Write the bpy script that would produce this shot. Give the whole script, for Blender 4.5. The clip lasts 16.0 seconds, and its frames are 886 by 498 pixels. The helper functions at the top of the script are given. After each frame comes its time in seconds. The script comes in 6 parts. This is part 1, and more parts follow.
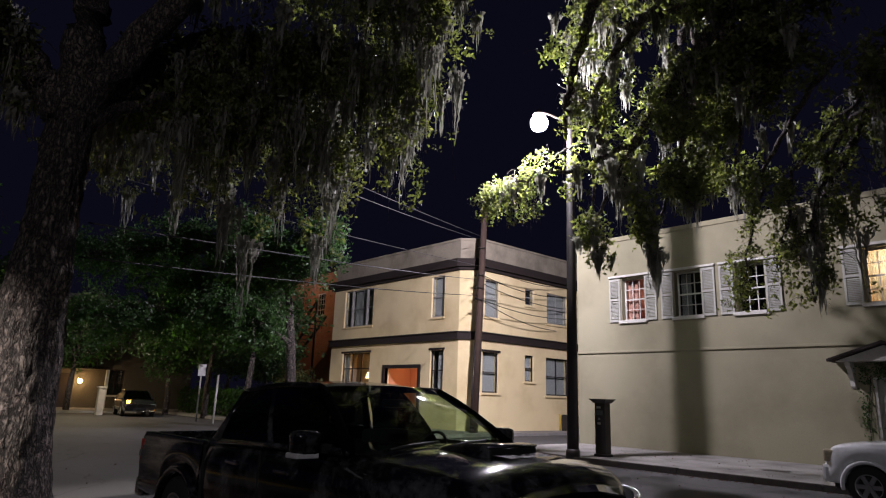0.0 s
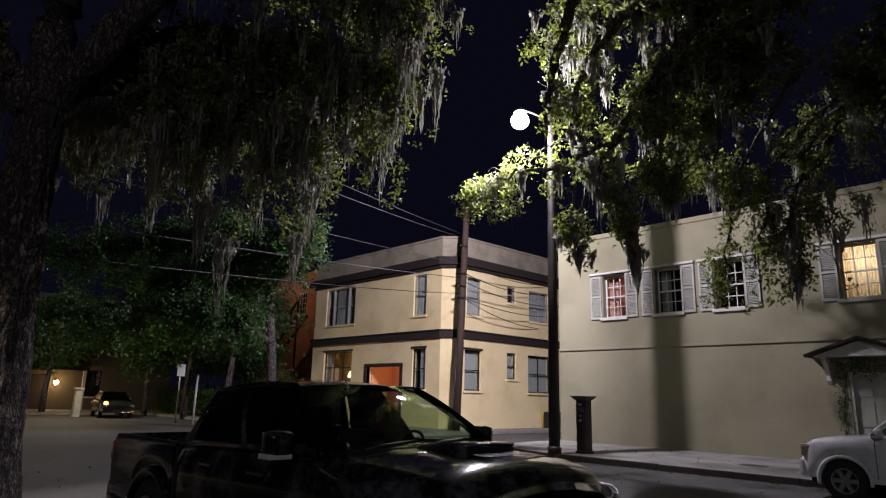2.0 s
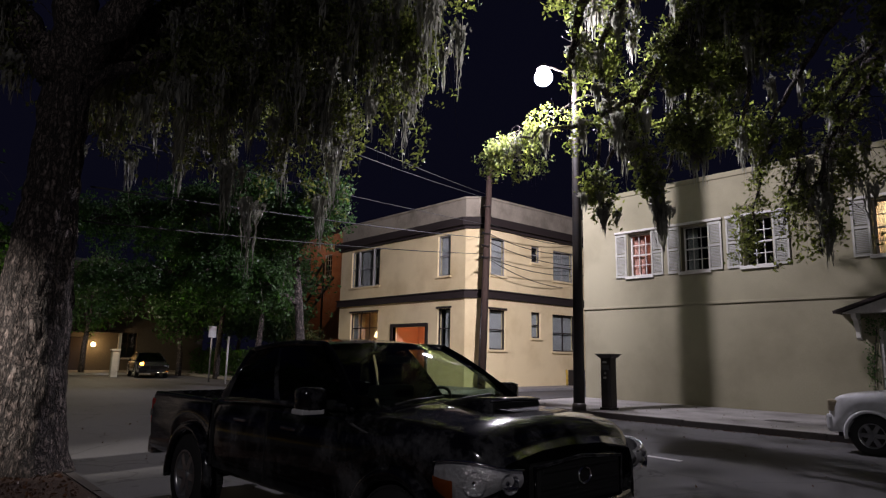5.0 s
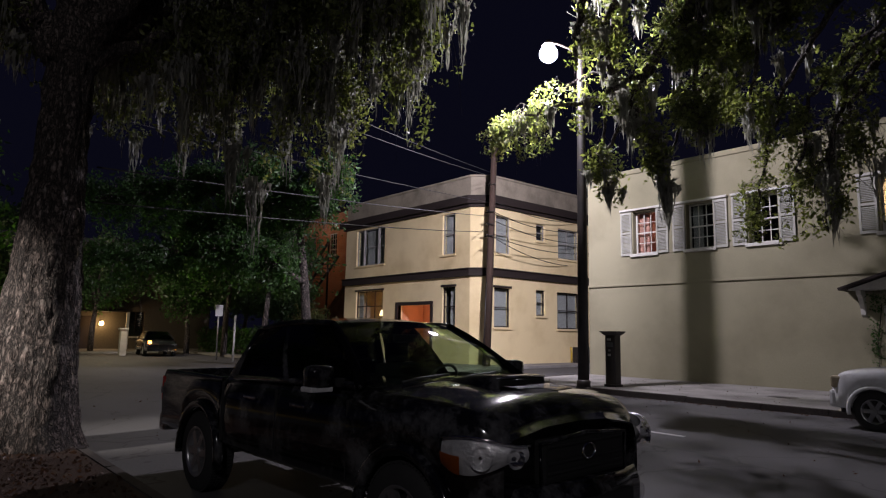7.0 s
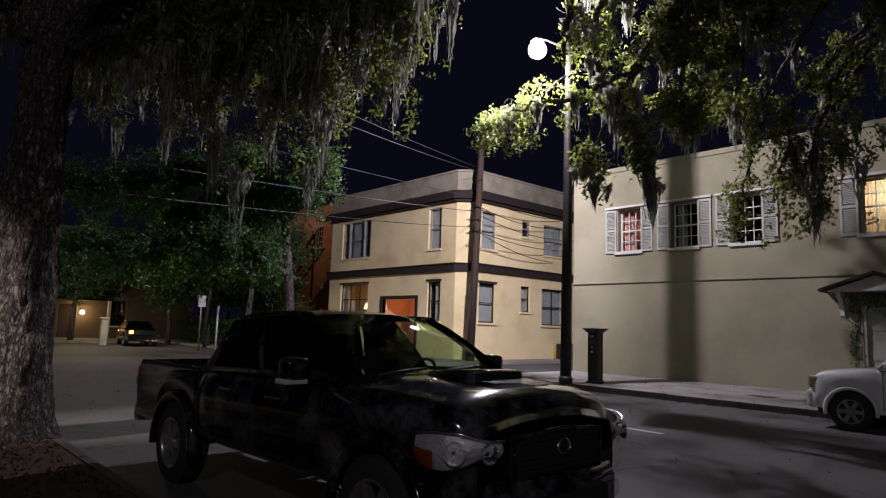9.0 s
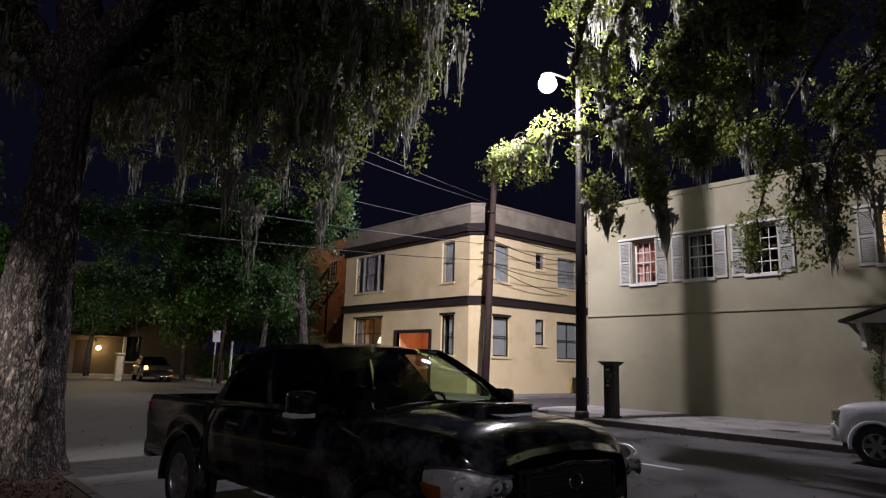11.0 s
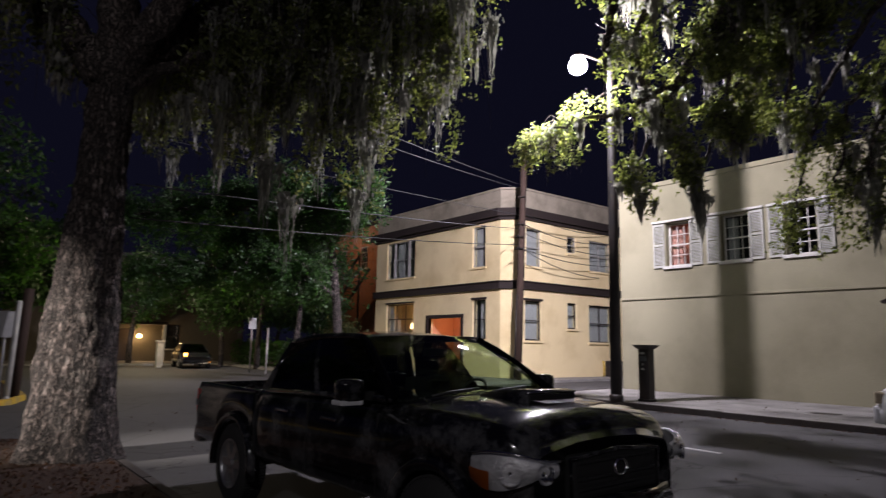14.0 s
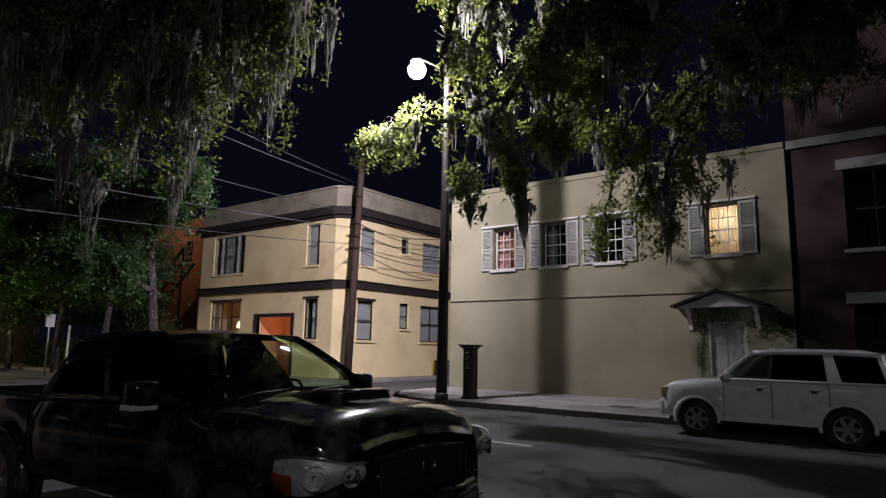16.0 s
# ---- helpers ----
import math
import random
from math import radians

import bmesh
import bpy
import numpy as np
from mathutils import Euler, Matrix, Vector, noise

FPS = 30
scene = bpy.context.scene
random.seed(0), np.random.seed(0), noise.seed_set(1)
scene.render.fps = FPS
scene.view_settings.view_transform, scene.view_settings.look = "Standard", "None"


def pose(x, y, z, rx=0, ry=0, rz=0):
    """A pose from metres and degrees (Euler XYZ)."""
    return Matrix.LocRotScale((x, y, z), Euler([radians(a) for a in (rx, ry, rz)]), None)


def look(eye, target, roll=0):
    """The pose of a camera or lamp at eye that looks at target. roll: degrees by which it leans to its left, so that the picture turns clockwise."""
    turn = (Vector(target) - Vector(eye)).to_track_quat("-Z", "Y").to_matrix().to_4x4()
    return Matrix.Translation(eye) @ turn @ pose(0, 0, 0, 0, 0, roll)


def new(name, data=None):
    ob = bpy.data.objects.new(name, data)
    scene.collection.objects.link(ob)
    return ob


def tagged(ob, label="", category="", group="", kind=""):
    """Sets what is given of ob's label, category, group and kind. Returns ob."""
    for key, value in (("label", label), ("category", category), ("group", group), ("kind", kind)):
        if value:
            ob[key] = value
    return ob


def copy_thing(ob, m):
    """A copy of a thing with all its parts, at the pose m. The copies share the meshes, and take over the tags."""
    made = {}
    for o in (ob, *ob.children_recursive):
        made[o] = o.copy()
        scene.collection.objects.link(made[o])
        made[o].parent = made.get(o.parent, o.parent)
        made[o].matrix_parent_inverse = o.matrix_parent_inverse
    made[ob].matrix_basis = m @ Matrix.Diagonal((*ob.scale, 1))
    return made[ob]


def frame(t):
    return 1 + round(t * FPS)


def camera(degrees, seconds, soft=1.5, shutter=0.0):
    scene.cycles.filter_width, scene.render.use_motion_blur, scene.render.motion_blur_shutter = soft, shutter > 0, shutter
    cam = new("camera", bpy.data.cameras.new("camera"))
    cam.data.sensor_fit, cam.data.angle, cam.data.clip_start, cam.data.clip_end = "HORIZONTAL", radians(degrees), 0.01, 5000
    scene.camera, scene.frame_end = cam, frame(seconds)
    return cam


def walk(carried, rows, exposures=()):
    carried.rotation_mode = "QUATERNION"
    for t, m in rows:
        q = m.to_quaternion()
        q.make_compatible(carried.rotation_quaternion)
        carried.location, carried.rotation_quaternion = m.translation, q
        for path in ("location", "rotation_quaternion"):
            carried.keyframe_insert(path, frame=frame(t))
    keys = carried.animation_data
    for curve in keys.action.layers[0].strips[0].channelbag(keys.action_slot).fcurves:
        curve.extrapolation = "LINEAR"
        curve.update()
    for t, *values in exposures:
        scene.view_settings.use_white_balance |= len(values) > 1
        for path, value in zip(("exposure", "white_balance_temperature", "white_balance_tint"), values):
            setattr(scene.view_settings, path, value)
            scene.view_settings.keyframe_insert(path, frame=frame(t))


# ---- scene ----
cam = camera(69.71, 16.0, soft=1.2, shutter=0.35)
PATH = [
    (0.0, -0.038, -0.06, 1.629, 103.14, -1.92, 47.88),
    (0.5, -0.013, -0.047, 1.625, 103.05, -1.89, 47.23),
    (1.0, -0.009, -0.027, 1.625, 102.52, -1.65, 46.28),
    (1.5, -0.047, 0.011, 1.624, 102.46, -1.87, 45.88),
    (2.0, -0.056, 0.026, 1.631, 103.04, -1.42, 46.42),
    (2.5, -0.05, 0.006, 1.623, 103.66, -0.74, 47.18),
    (3.0, -0.056, 0.015, 1.631, 104.17, -0.45, 47.85),
    (3.5, -0.02, -0.02, 1.637, 105.75, 0.33, 48.08),
    (4.0, -0.008, -0.022, 1.625, 105.9, 0.08, 47.72),
    (4.5, -0.043, 0.002, 1.613, 101.26, -1.31, 48.25),
    (7.0, -0.021, -0.034, 1.619, 97.5, -0.91, 49.08),
    (7.5, -0.015, -0.029, 1.614, 97.04, -1.47, 48.73),
    (8.0, -0.023, -0.016, 1.616, 96.84, -2.05, 47.7),
    (10.5, -0.004, 0.104, 1.603, 98.08, -1.25, 48.73),
    (11.0, 0.002, 0.085, 1.6, 100.05, -1.56, 49.11),
    (11.5, 0.015, 0.065, 1.591, 100.15, -1.05, 49.92),
    (12.0, 0.002, 0.049, 1.591, 99.62, -1.3, 52.16),
    (12.5, -0.024, 0.033, 1.591, 98.66, -0.86, 54.75),
    (13.0, -0.065, 0.03, 1.587, 98.22, -0.88, 57.36),
    (13.5, -0.064, 0.017, 1.595, 98.14, -0.61, 57.45),
    (14.0, 0.005, -0.042, 1.626, 98.6, -1.04, 51.82),
    (14.5, 0.044, -0.039, 1.652, 99.41, -1.2, 46.08),
    (15.0, 0.02, 0.042, 1.634, 99.8, -0.38, 42.72),
    (15.5, 0.033, 0.094, 1.623, 99.34, -0.46, 39.55),
    (16.0, 0.02, 0.134, 1.62, 98.86, -0.99, 37.11),
]
walk(cam, [(t, pose(x, y, z, rx, ry, rz)) for t, x, y, z, rx, ry, rz in PATH],
     [(0.0, 0.5), (1.0, 0.3), (8.0, 0.3), (11.0, 0.38), (13.0, 0.42), (13.6, 0.7), (14.5, 0.74), (15.0, 0.42), (16.0, 0.2)])

# ---- night sky and street lighting ----
world = bpy.data.worlds.new("night_sky")
scene.world = world
world.use_nodes = True
world.node_tree.nodes["Background"].inputs[0].default_value = (0.0021, 0.0021, 0.0056, 1)
world.node_tree.nodes["Background"].inputs[1].default_value = 1.0

LAMP = Vector((-11.63, 14.0, 9.85))      # head of the street lamp over the kerb


def lamp(name, kind, at, power, colour, radius, aim=None, spread=60, soft_edge=0.6):
    data = bpy.data.lights.new(name, kind)
    data.energy, data.color, data.shadow_soft_size = power, colour, radius
    ob = new(name, data)
    if kind == "SPOT":
        data.spot_size, data.spot_blend = radians(spread), soft_edge
        ob.matrix_world = look(at, aim)
    else:
        ob.location = at
    return ob


COOL = (1.02, 0.93, 1.10)
lamp("street_light_glow", "POINT", LAMP - Vector((0, 0, 0.12)), 2250, COOL, 0.06)
lamp("street_light_beam", "SPOT", LAMP - Vector((0, 0, 0.2)), 5000, COOL, 0.08, (-27.0, 20.0, 1.0), 112, 0.7)
lamp("street_light_behind", "SPOT", (-9.0, -10.0, 6.4), 10500, (1.0, 0.90, 0.84), 0.08, (-10.5, 1.2, 1.3), 17, 1.0)
lamp("street_light_south", "POINT", (8.0, -9.0, 9.5), 1000, (1.0, 0.94, 0.98), 0.15)
lamp("street_light_far", "POINT", (-38.5, 9.8, 4.6), 380, (1.0, 0.84, 0.62), 0.15)

# ---- materials ----


def nodes(name):
    m = bpy.data.materials.new(name)
    m.use_nodes = True
    nt = m.node_tree
    return m, nt, nt.nodes["Principled BSDF"], nt.nodes.new("ShaderNodeTexCoord")


def ramp(nt, fac, stops):
    r = nt.nodes.new("ShaderNodeValToRGB")
    e = r.color_ramp.elements
    while len(e) < len(stops):
        e.new(0.5)
    for k, (p, c) in zip(e, stops):
        k.position, k.color = p, (*c, 1)
    nt.links.new(fac, r.inputs[0])
    return r.outputs[0]


def noise_tex(nt, vec, scale, detail=4.0, rough=0.6, stretch=None):
    if stretch:
        mp = nt.nodes.new("ShaderNodeMapping")
        mp.inputs["Scale"].default_value = stretch
        nt.links.new(vec, mp.inputs[0])
        vec = mp.outputs[0]
    n = nt.nodes.new("ShaderNodeTexNoise")
    n.inputs["Scale"].default_value, n.inputs["Detail"].default_value = scale, detail
    n.inputs["Roughness"].default_value = rough
    nt.links.new(vec, n.inputs["Vector"])
    return n.outputs["Fac"]


def mixc(nt, fac, a, b, mode="MIX"):
    x = nt.nodes.new("ShaderNodeMix")
    x.data_type, x.blend_type = "RGBA", mode
    for sock, v in ((x.inputs[0], fac), (x.inputs[6], a), (x.inputs[7], b)):
        if isinstance(v, (int, float)):
            sock.default_value = v
        elif isinstance(v, tuple):
            sock.default_value = (*v, 1)
        else:
            nt.links.new(v, sock)
    return x.outputs[2]


def bump(nt, height, strength, dist, bsdf, prev=None):
    b = nt.nodes.new("ShaderNodeBump")
    b.inputs["Strength"].default_value, b.inputs["Distance"].default_value = strength, dist
    nt.links.new(height, b.inputs["Height"])
    if prev:
        nt.links.new(prev, b.inputs["Normal"])
    nt.links.new(b.outputs[0], bsdf.inputs["Normal"])
    return b.outputs[0]


def surf(name, c1, c2, scale=8.0, rough=0.8, relief=0.3, dist=0.01, metal=0.0, stain=None, stain_scale=0.6, stretch=None, coat=0.0, spread=0.25):
    """A weathered surface: fine grain between two colours, wide stains over it, fine relief."""
    m, nt, p, tc = nodes(name)
    v = tc.outputs["Object"]
    fine = noise_tex(nt, v, scale, 6, 0.65, stretch)
    col = ramp(nt, fine, [(0.5 - spread, c1), (0.5 + spread, c2)])
    if stain:
        wide = noise_tex(nt, v, stain_scale, 5, 0.6)
        mask = ramp(nt, wide, [(0.45, (0, 0, 0)), (0.72, (1, 1, 1))])
        col = mixc(nt, mask, col, stain)
    nt.links.new(col, p.inputs["Base Color"])
    p.inputs["Roughness"].default_value, p.inputs["Metallic"].default_value = rough, metal
    p.inputs["Coat Weight"].default_value = coat
    if relief:
        bump(nt, fine, relief, dist, p)
    return m


def plain(name, c, rough=0.5, metal=0.0, coat=0.0):
    m, nt, p, tc = nodes(name)
    n = noise_tex(nt, tc.outputs["Object"], 30, 3)
    nt.links.new(ramp(nt, n, [(0.3, tuple(k * 0.85 for k in c)), (0.7, tuple(min(1, k * 1.1) for k in c))]), p.inputs["Base Color"])
    p.inputs["Roughness"].default_value, p.inputs["Metallic"].default_value = rough, metal
    p.inputs["Coat Weight"].default_value = coat
    p.inputs["Coat Roughness"].default_value = 0.04
    return m


def glow(name, c, strength):
    m, nt, p, tc = nodes(name)
    p.inputs["Base Color"].default_value = (*c, 1)
    p.inputs["Emission Color"].default_value = (*c, 1)
    p.inputs["Emission Strength"].default_value = strength
    return m


def glass(name, tint, gloss=0.03):
    m, nt, p, tc = nodes(name)
    nt.nodes.remove(p)
    out = nt.nodes["Material Output"]
    tr, gl, lw, mx, pw = (nt.nodes.new("ShaderNode" + k) for k in ("BsdfTransparent", "BsdfGlossy", "LayerWeight", "MixShader", "Math"))
    tr.inputs[0].default_value = (*tint, 1)
    gl.inputs["Roughness"].default_value = gloss
    pw.operation = "POWER"
    pw.inputs[1].default_value = 4.0
    ad = nt.nodes.new("ShaderNodeMath")
    ad.operation = "ADD"
    ad.inputs[1].default_value = 0.04
    for a, b in ((lw.outputs["Facing"], pw.inputs[0]), (pw.outputs[0], ad.inputs[0]), (ad.outputs[0], mx.inputs[0]), (tr.outputs[0], mx.inputs[1]), (gl.outputs[0], mx.inputs[2]), (mx.outputs[0], out.inputs[0])):
        nt.links.new(a, b)
    return m


def foliage(name, dark, light, through_light, seed_scale=1.2):
    m, nt, p, tc = nodes(name)
    g = nt.nodes.new("ShaderNodeNewGeometry")
    n = noise_tex(nt, tc.outputs["Object"], seed_scale, 3)
    a = ramp(nt, g.outputs["Random Per Island"], [(0.0, dark), (0.75, light), (1.0, tuple(k * 1.35 for k in light))])
    col = mixc(nt, ramp(nt, n, [(0.35, (0, 0, 0)), (0.7, (0.7, 0.7, 0.7))]), a, dark)
    nt.links.new(col, p.inputs["Base Color"])
    p.inputs["Roughness"].default_value = 0.42
    tl, mx = nt.nodes.new("ShaderNodeBsdfTranslucent"), nt.nodes.new("ShaderNodeMixShader")
    tcol = mixc(nt, 1.0, col, through_light, "MULTIPLY")
    nt.links.new(tcol, tl.inputs[0])
    mx.inputs[0].default_value = 0.58
    nt.links.new(p.outputs[0], mx.inputs[1])
    nt.links.new(tl.outputs[0], mx.inputs[2])
    nt.links.new(mx.outputs[0], nt.nodes["Material Output"].inputs[0])
    return m


def asphalt_material():
    m, nt, p, tc = nodes("asphalt")
    v = tc.outputs["Object"]
    grain = noise_tex(nt, v, 55, 3)
    patch = noise_tex(nt, v, 0.35, 5, 0.65)
    col = ramp(nt, grain, [(0.3, (0.045, 0.045, 0.047)), (0.7, (0.105, 0.103, 0.105))])
    col = mixc(nt, ramp(nt, patch, [(0.4, (0, 0, 0)), (0.62, (0.6, 0.6, 0.6))]), col, (0.06, 0.058, 0.056))
    vo = nt.nodes.new("ShaderNodeTexVoronoi")
    vo.feature = "DISTANCE_TO_EDGE"
    vo.inputs["Scale"].default_value = 0.42
    warp = nt.nodes.new("ShaderNodeVectorMath")
    warp.operation = "ADD"
    nz = nt.nodes.new("ShaderNodeTexNoise")
    nz.inputs["Scale"].default_value = 1.6
    nt.links.new(v, nz.inputs["Vector"])
    nt.links.new(v, warp.inputs[0])
    nt.links.new(nz.outputs["Color"], warp.inputs[1])
    nt.links.new(warp.outputs[0], vo.inputs["Vector"])
    crack = ramp(nt, vo.outputs["Distance"], [(0.0, (1, 1, 1)), (0.012, (0, 0, 0))])
    col = mixc(nt, crack, col, (0.018, 0.018, 0.018))
    nt.links.new(col, p.inputs["Base Color"])
    p.inputs["Roughness"].default_value = 0.78
    bump(nt, grain, 0.5, 0.01, p)
    return m


def bark_material():
    m, nt, p, tc = nodes("oak_bark")
    v = tc.outputs["Object"]

    def furrow(scale, stretch, shift):
        mp = nt.nodes.new("ShaderNodeMapping")
        mp.inputs["Location"].default_value = (shift, shift * 2, 0)
        nt.links.new(v, mp.inputs[0])
        n = noise_tex(nt, mp.outputs[0], scale, 3.5, 0.55, stretch)
        d = nt.nodes.new("ShaderNodeMath")
        d.operation = "SUBTRACT"
        d.inputs[1].default_value = 0.5
        e = nt.nodes.new("ShaderNodeMath")
        e.operation = "ABSOLUTE"
        nt.links.new(n, d.inputs[0])
        nt.links.new(d.outputs[0], e.inputs[0])
        return e.outputs[0]
    lo = nt.nodes.new("ShaderNodeMath")
    lo.operation = "MINIMUM"
    nt.links.new(furrow(10.0, (1, 1, 0.3), 3.1), lo.inputs[0])
    nt.links.new(furrow(12.0, (1, 1, 0.6), 7.7), lo.inputs[1])
    depth = lo.outputs[0]
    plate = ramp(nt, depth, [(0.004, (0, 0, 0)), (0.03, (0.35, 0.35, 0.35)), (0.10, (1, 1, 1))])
    grain = noise_tex(nt, v, 34, 7, 0.78, (1, 1, 0.35))
    lich = noise_tex(nt, v, 5, 5, 0.7)
    col = ramp(nt, grain, [(0.36, (0.04, 0.031, 0.027)), (0.5, (0.15, 0.12, 0.106)), (0.66, (0.38, 0.31, 0.28))])
    col = mixc(nt, ramp(nt, lich, [(0.52, (0, 0, 0)), (0.68, (0.35, 0.35, 0.35))]), col, (0.34, 0.32, 0.29))
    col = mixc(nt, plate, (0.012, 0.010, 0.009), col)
    nt.links.new(col, p.inputs["Base Color"])
    p.inputs["Roughness"].default_value = 0.95
    n = bump(nt, plate, 1.0, 0.035, p)
    bump(nt, grain, 0.8, 0.02, p, n)
    return m


def brick_material(name, a, b, mortar):
    m, nt, p, tc = nodes(name)
    mp = nt.nodes.new("ShaderNodeMapping")
    mp.inputs["Rotation"].default_value = (radians(90), 0, 0)
    nt.links.new(tc.outputs["Object"], mp.inputs[0])
    br = nt.nodes.new("ShaderNodeTexBrick")
    for k, c in (("Color1", a), ("Color2", b), ("Mortar", mortar)):
        br.inputs[k].default_value = (*c, 1)
    for k, c in (("Scale", 1.0), ("Mortar Size", 0.008), ("Brick Width", 0.21), ("Row Height", 0.075)):
        br.inputs[k].default_value = c
    nt.links.new(mp.outputs[0], br.inputs["Vector"])
    n = noise_tex(nt, tc.outputs["Object"], 1.3, 5)
    col = mixc(nt, ramp(nt, n, [(0.4, (0, 0, 0)), (0.75, (0.6, 0.6, 0.6))]), br.outputs["Color"], tuple(k * 0.5 for k in a))
    nt.links.new(col, p.inputs["Base Color"])
    p.inputs["Roughness"].default_value = 0.9
    bump(nt, br.outputs["Fac"], -0.5, 0.01, p)
    return m


def paint_material(name, c, rough=0.22, coat=1.0, dust=(0.12, 0.12, 0.12), amount=0.15, haze=0.015):
    m, nt, p, tc = nodes(name)
    n = noise_tex(nt, tc.outputs["Object"], 3.5, 6, 0.7)
    mask = ramp(nt, n, [(0.47, (0, 0, 0)), (0.66, (amount, amount, amount))])
    nt.links.new(mixc(nt, mask, c, dust), p.inputs["Base Color"])
    r = nt.nodes.new("ShaderNodeMapRange")
    r.inputs[3].default_value, r.inputs[4].default_value = rough, rough + 0.12
    nt.links.new(n, r.inputs[0])
    nt.links.new(r.outputs[0], p.inputs["Roughness"])
    p.inputs["Coat Weight"].default_value, p.inputs["Coat Roughness"].default_value = coat, haze
    p.inputs["Specular IOR Level"].default_value = 0.15
    return m


ASPHALT = asphalt_material()
BARK = bark_material()
CONCRETE = surf("sidewalk_concrete", (0.21, 0.20, 0.19), (0.33, 0.32, 0.30), 18, 0.85, 0.3, 0.006, stain=(0.14, 0.13, 0.125), stain_scale=0.9)
KERB = surf("kerb_granite", (0.16, 0.155, 0.15), (0.34, 0.33, 0.32), 22, 0.85, 0.4, 0.01, stain=(0.1, 0.1, 0.1), stain_scale=2)
MULCH = surf("leaf_mulch", (0.016, 0.009, 0.006), (0.085, 0.042, 0.022), 26, 0.95, 1.0, 0.04, stain=(0.055, 0.03, 0.018), stain_scale=1.5)
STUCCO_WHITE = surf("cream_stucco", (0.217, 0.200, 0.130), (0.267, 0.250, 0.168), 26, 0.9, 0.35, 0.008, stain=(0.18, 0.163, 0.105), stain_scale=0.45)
STUCCO_YELLOW = surf("yellow_stucco", (0.76, 0.62, 0.35), (0.85, 0.71, 0.43), 20, 0.9, 0.25, 0.008, stain=(0.66, 0.52, 0.28), stain_scale=0.5)
# darker parapet colour includes the shade above the cornice
STUCCO_PARAPET = surf("shaded_parapet_stucco", (0.26, 0.225, 0.17), (0.35, 0.305, 0.235), 18, 0.9, 0.3, 0.008, stain=(0.16, 0.14, 0.105), stain_scale=0.8)
TRIM_DARK = surf("dark_brown_trim", (0.012, 0.007, 0.006), (0.022, 0.013, 0.011), 15, 0.85, 0.2, 0.005)
TRIM_WHITE = surf("white_trim_paint", (0.42, 0.41, 0.375), (0.54, 0.53, 0.49), 24, 0.6, 0.15, 0.004, stain=(0.34, 0.33, 0.30), stain_scale=2)
SHUTTER_GREY = surf("shutter_paint", (0.30, 0.30, 0.265), (0.38, 0.38, 0.335), 20, 0.6, 0.2, 0.004, stain=(0.25, 0.25, 0.22), stain_scale=2)
FRAME_GREY = surf("window_frame_paint", (0.22, 0.21, 0.2), (0.34, 0.33, 0.31), 20, 0.6, 0.15, 0.004)
# brick colour lowered to carry the shade of the tree canopy
BRICK_RED = brick_material("shaded_red_brick", (0.04, 0.017, 0.013), (0.055, 0.025, 0.019), (0.045, 0.04, 0.036))
BRICK_ORANGE = brick_material("orange_brick", (0.42, 0.16, 0.08), (0.52, 0.22, 0.11), (0.4, 0.3, 0.22))
ROOFING = surf("roof_tar", (0.03, 0.03, 0.03), (0.07, 0.07, 0.07), 14, 0.9, 0.4, 0.01)
CURTAIN = surf("net_curtain", (0.42, 0.42, 0.40), (0.6, 0.6, 0.58), 3, 0.9, 0.6, 0.02, stretch=(16, 16, 0.3))
BLIND = foliage("pale_blind", (0.62, 0.56, 0.45), (0.66, 0.6, 0.49), (1.0, 1.0, 0.95), 0.4)
ROOM = plain("room_plaster", (0.55, 0.42, 0.30), 0.9)
ROOM_PINK = plain("pink_room_plaster", (0.62, 0.34, 0.27), 0.9)
# lining painted near black for the darkness inside an unlit room
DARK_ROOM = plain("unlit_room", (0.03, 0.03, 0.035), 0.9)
WINDOW_GLASS = glass("window_glass", (0.75, 0.78, 0.78))
WOOD_POLE = surf("creosoted_pole_wood", (0.028, 0.015, 0.010), (0.07, 0.04, 0.028), 10, 0.85, 0.5, 0.012, stretch=(5, 5, 0.35), stain=(0.035, 0.022, 0.016), stain_scale=1.2)
STEEL_DARK = surf("dark_painted_steel", (0.009, 0.008, 0.008), (0.024, 0.021, 0.020), 12, 0.5, 0.2, 0.004, stain=(0.035, 0.025, 0.02), stain_scale=2)
CABLE = plain("black_cable", (0.015, 0.015, 0.015), 0.6)
CABLE_PALE = plain("bare_cable", (0.045, 0.045, 0.048), 0.7)
# truck black carries a grey mottle: dust, with leaf reflections put into it
TRUCK_PAINT = paint_material("black_car_paint", (0.004, 0.004, 0.005), 0.06, 1.0, (0.17, 0.17, 0.175), 0.45, 0.08)
SUV_PAINT = paint_material("white_car_paint", (0.72, 0.73, 0.74), 0.3, 0.8, (0.4, 0.39, 0.37), 0.4)
CAR_DARK = paint_material("dark_sedan_paint", (0.012, 0.013, 0.016), 0.2, 1.0)
RUBBER = plain("tyre_rubber", (0.018, 0.018, 0.018), 0.85)
BLACK_PLASTIC = surf("black_plastic", (0.012, 0.012, 0.012), (0.025, 0.025, 0.025), 60, 0.55, 0.2, 0.002)
CHROME = plain("chrome", (0.75, 0.75, 0.76), 0.12, 1.0)
ALLOY = plain("alloy_wheel", (0.55, 0.55, 0.56), 0.3, 0.9)
CAR_GLASS = glass("car_windscreen", (0.62, 0.72, 0.58))
TINTED_GLASS = glass("tinted_car_glass", (0.012, 0.014, 0.014))
SUV_SIDE_GLASS = glass("lightly_tinted_car_glass", (0.16, 0.18, 0.17))
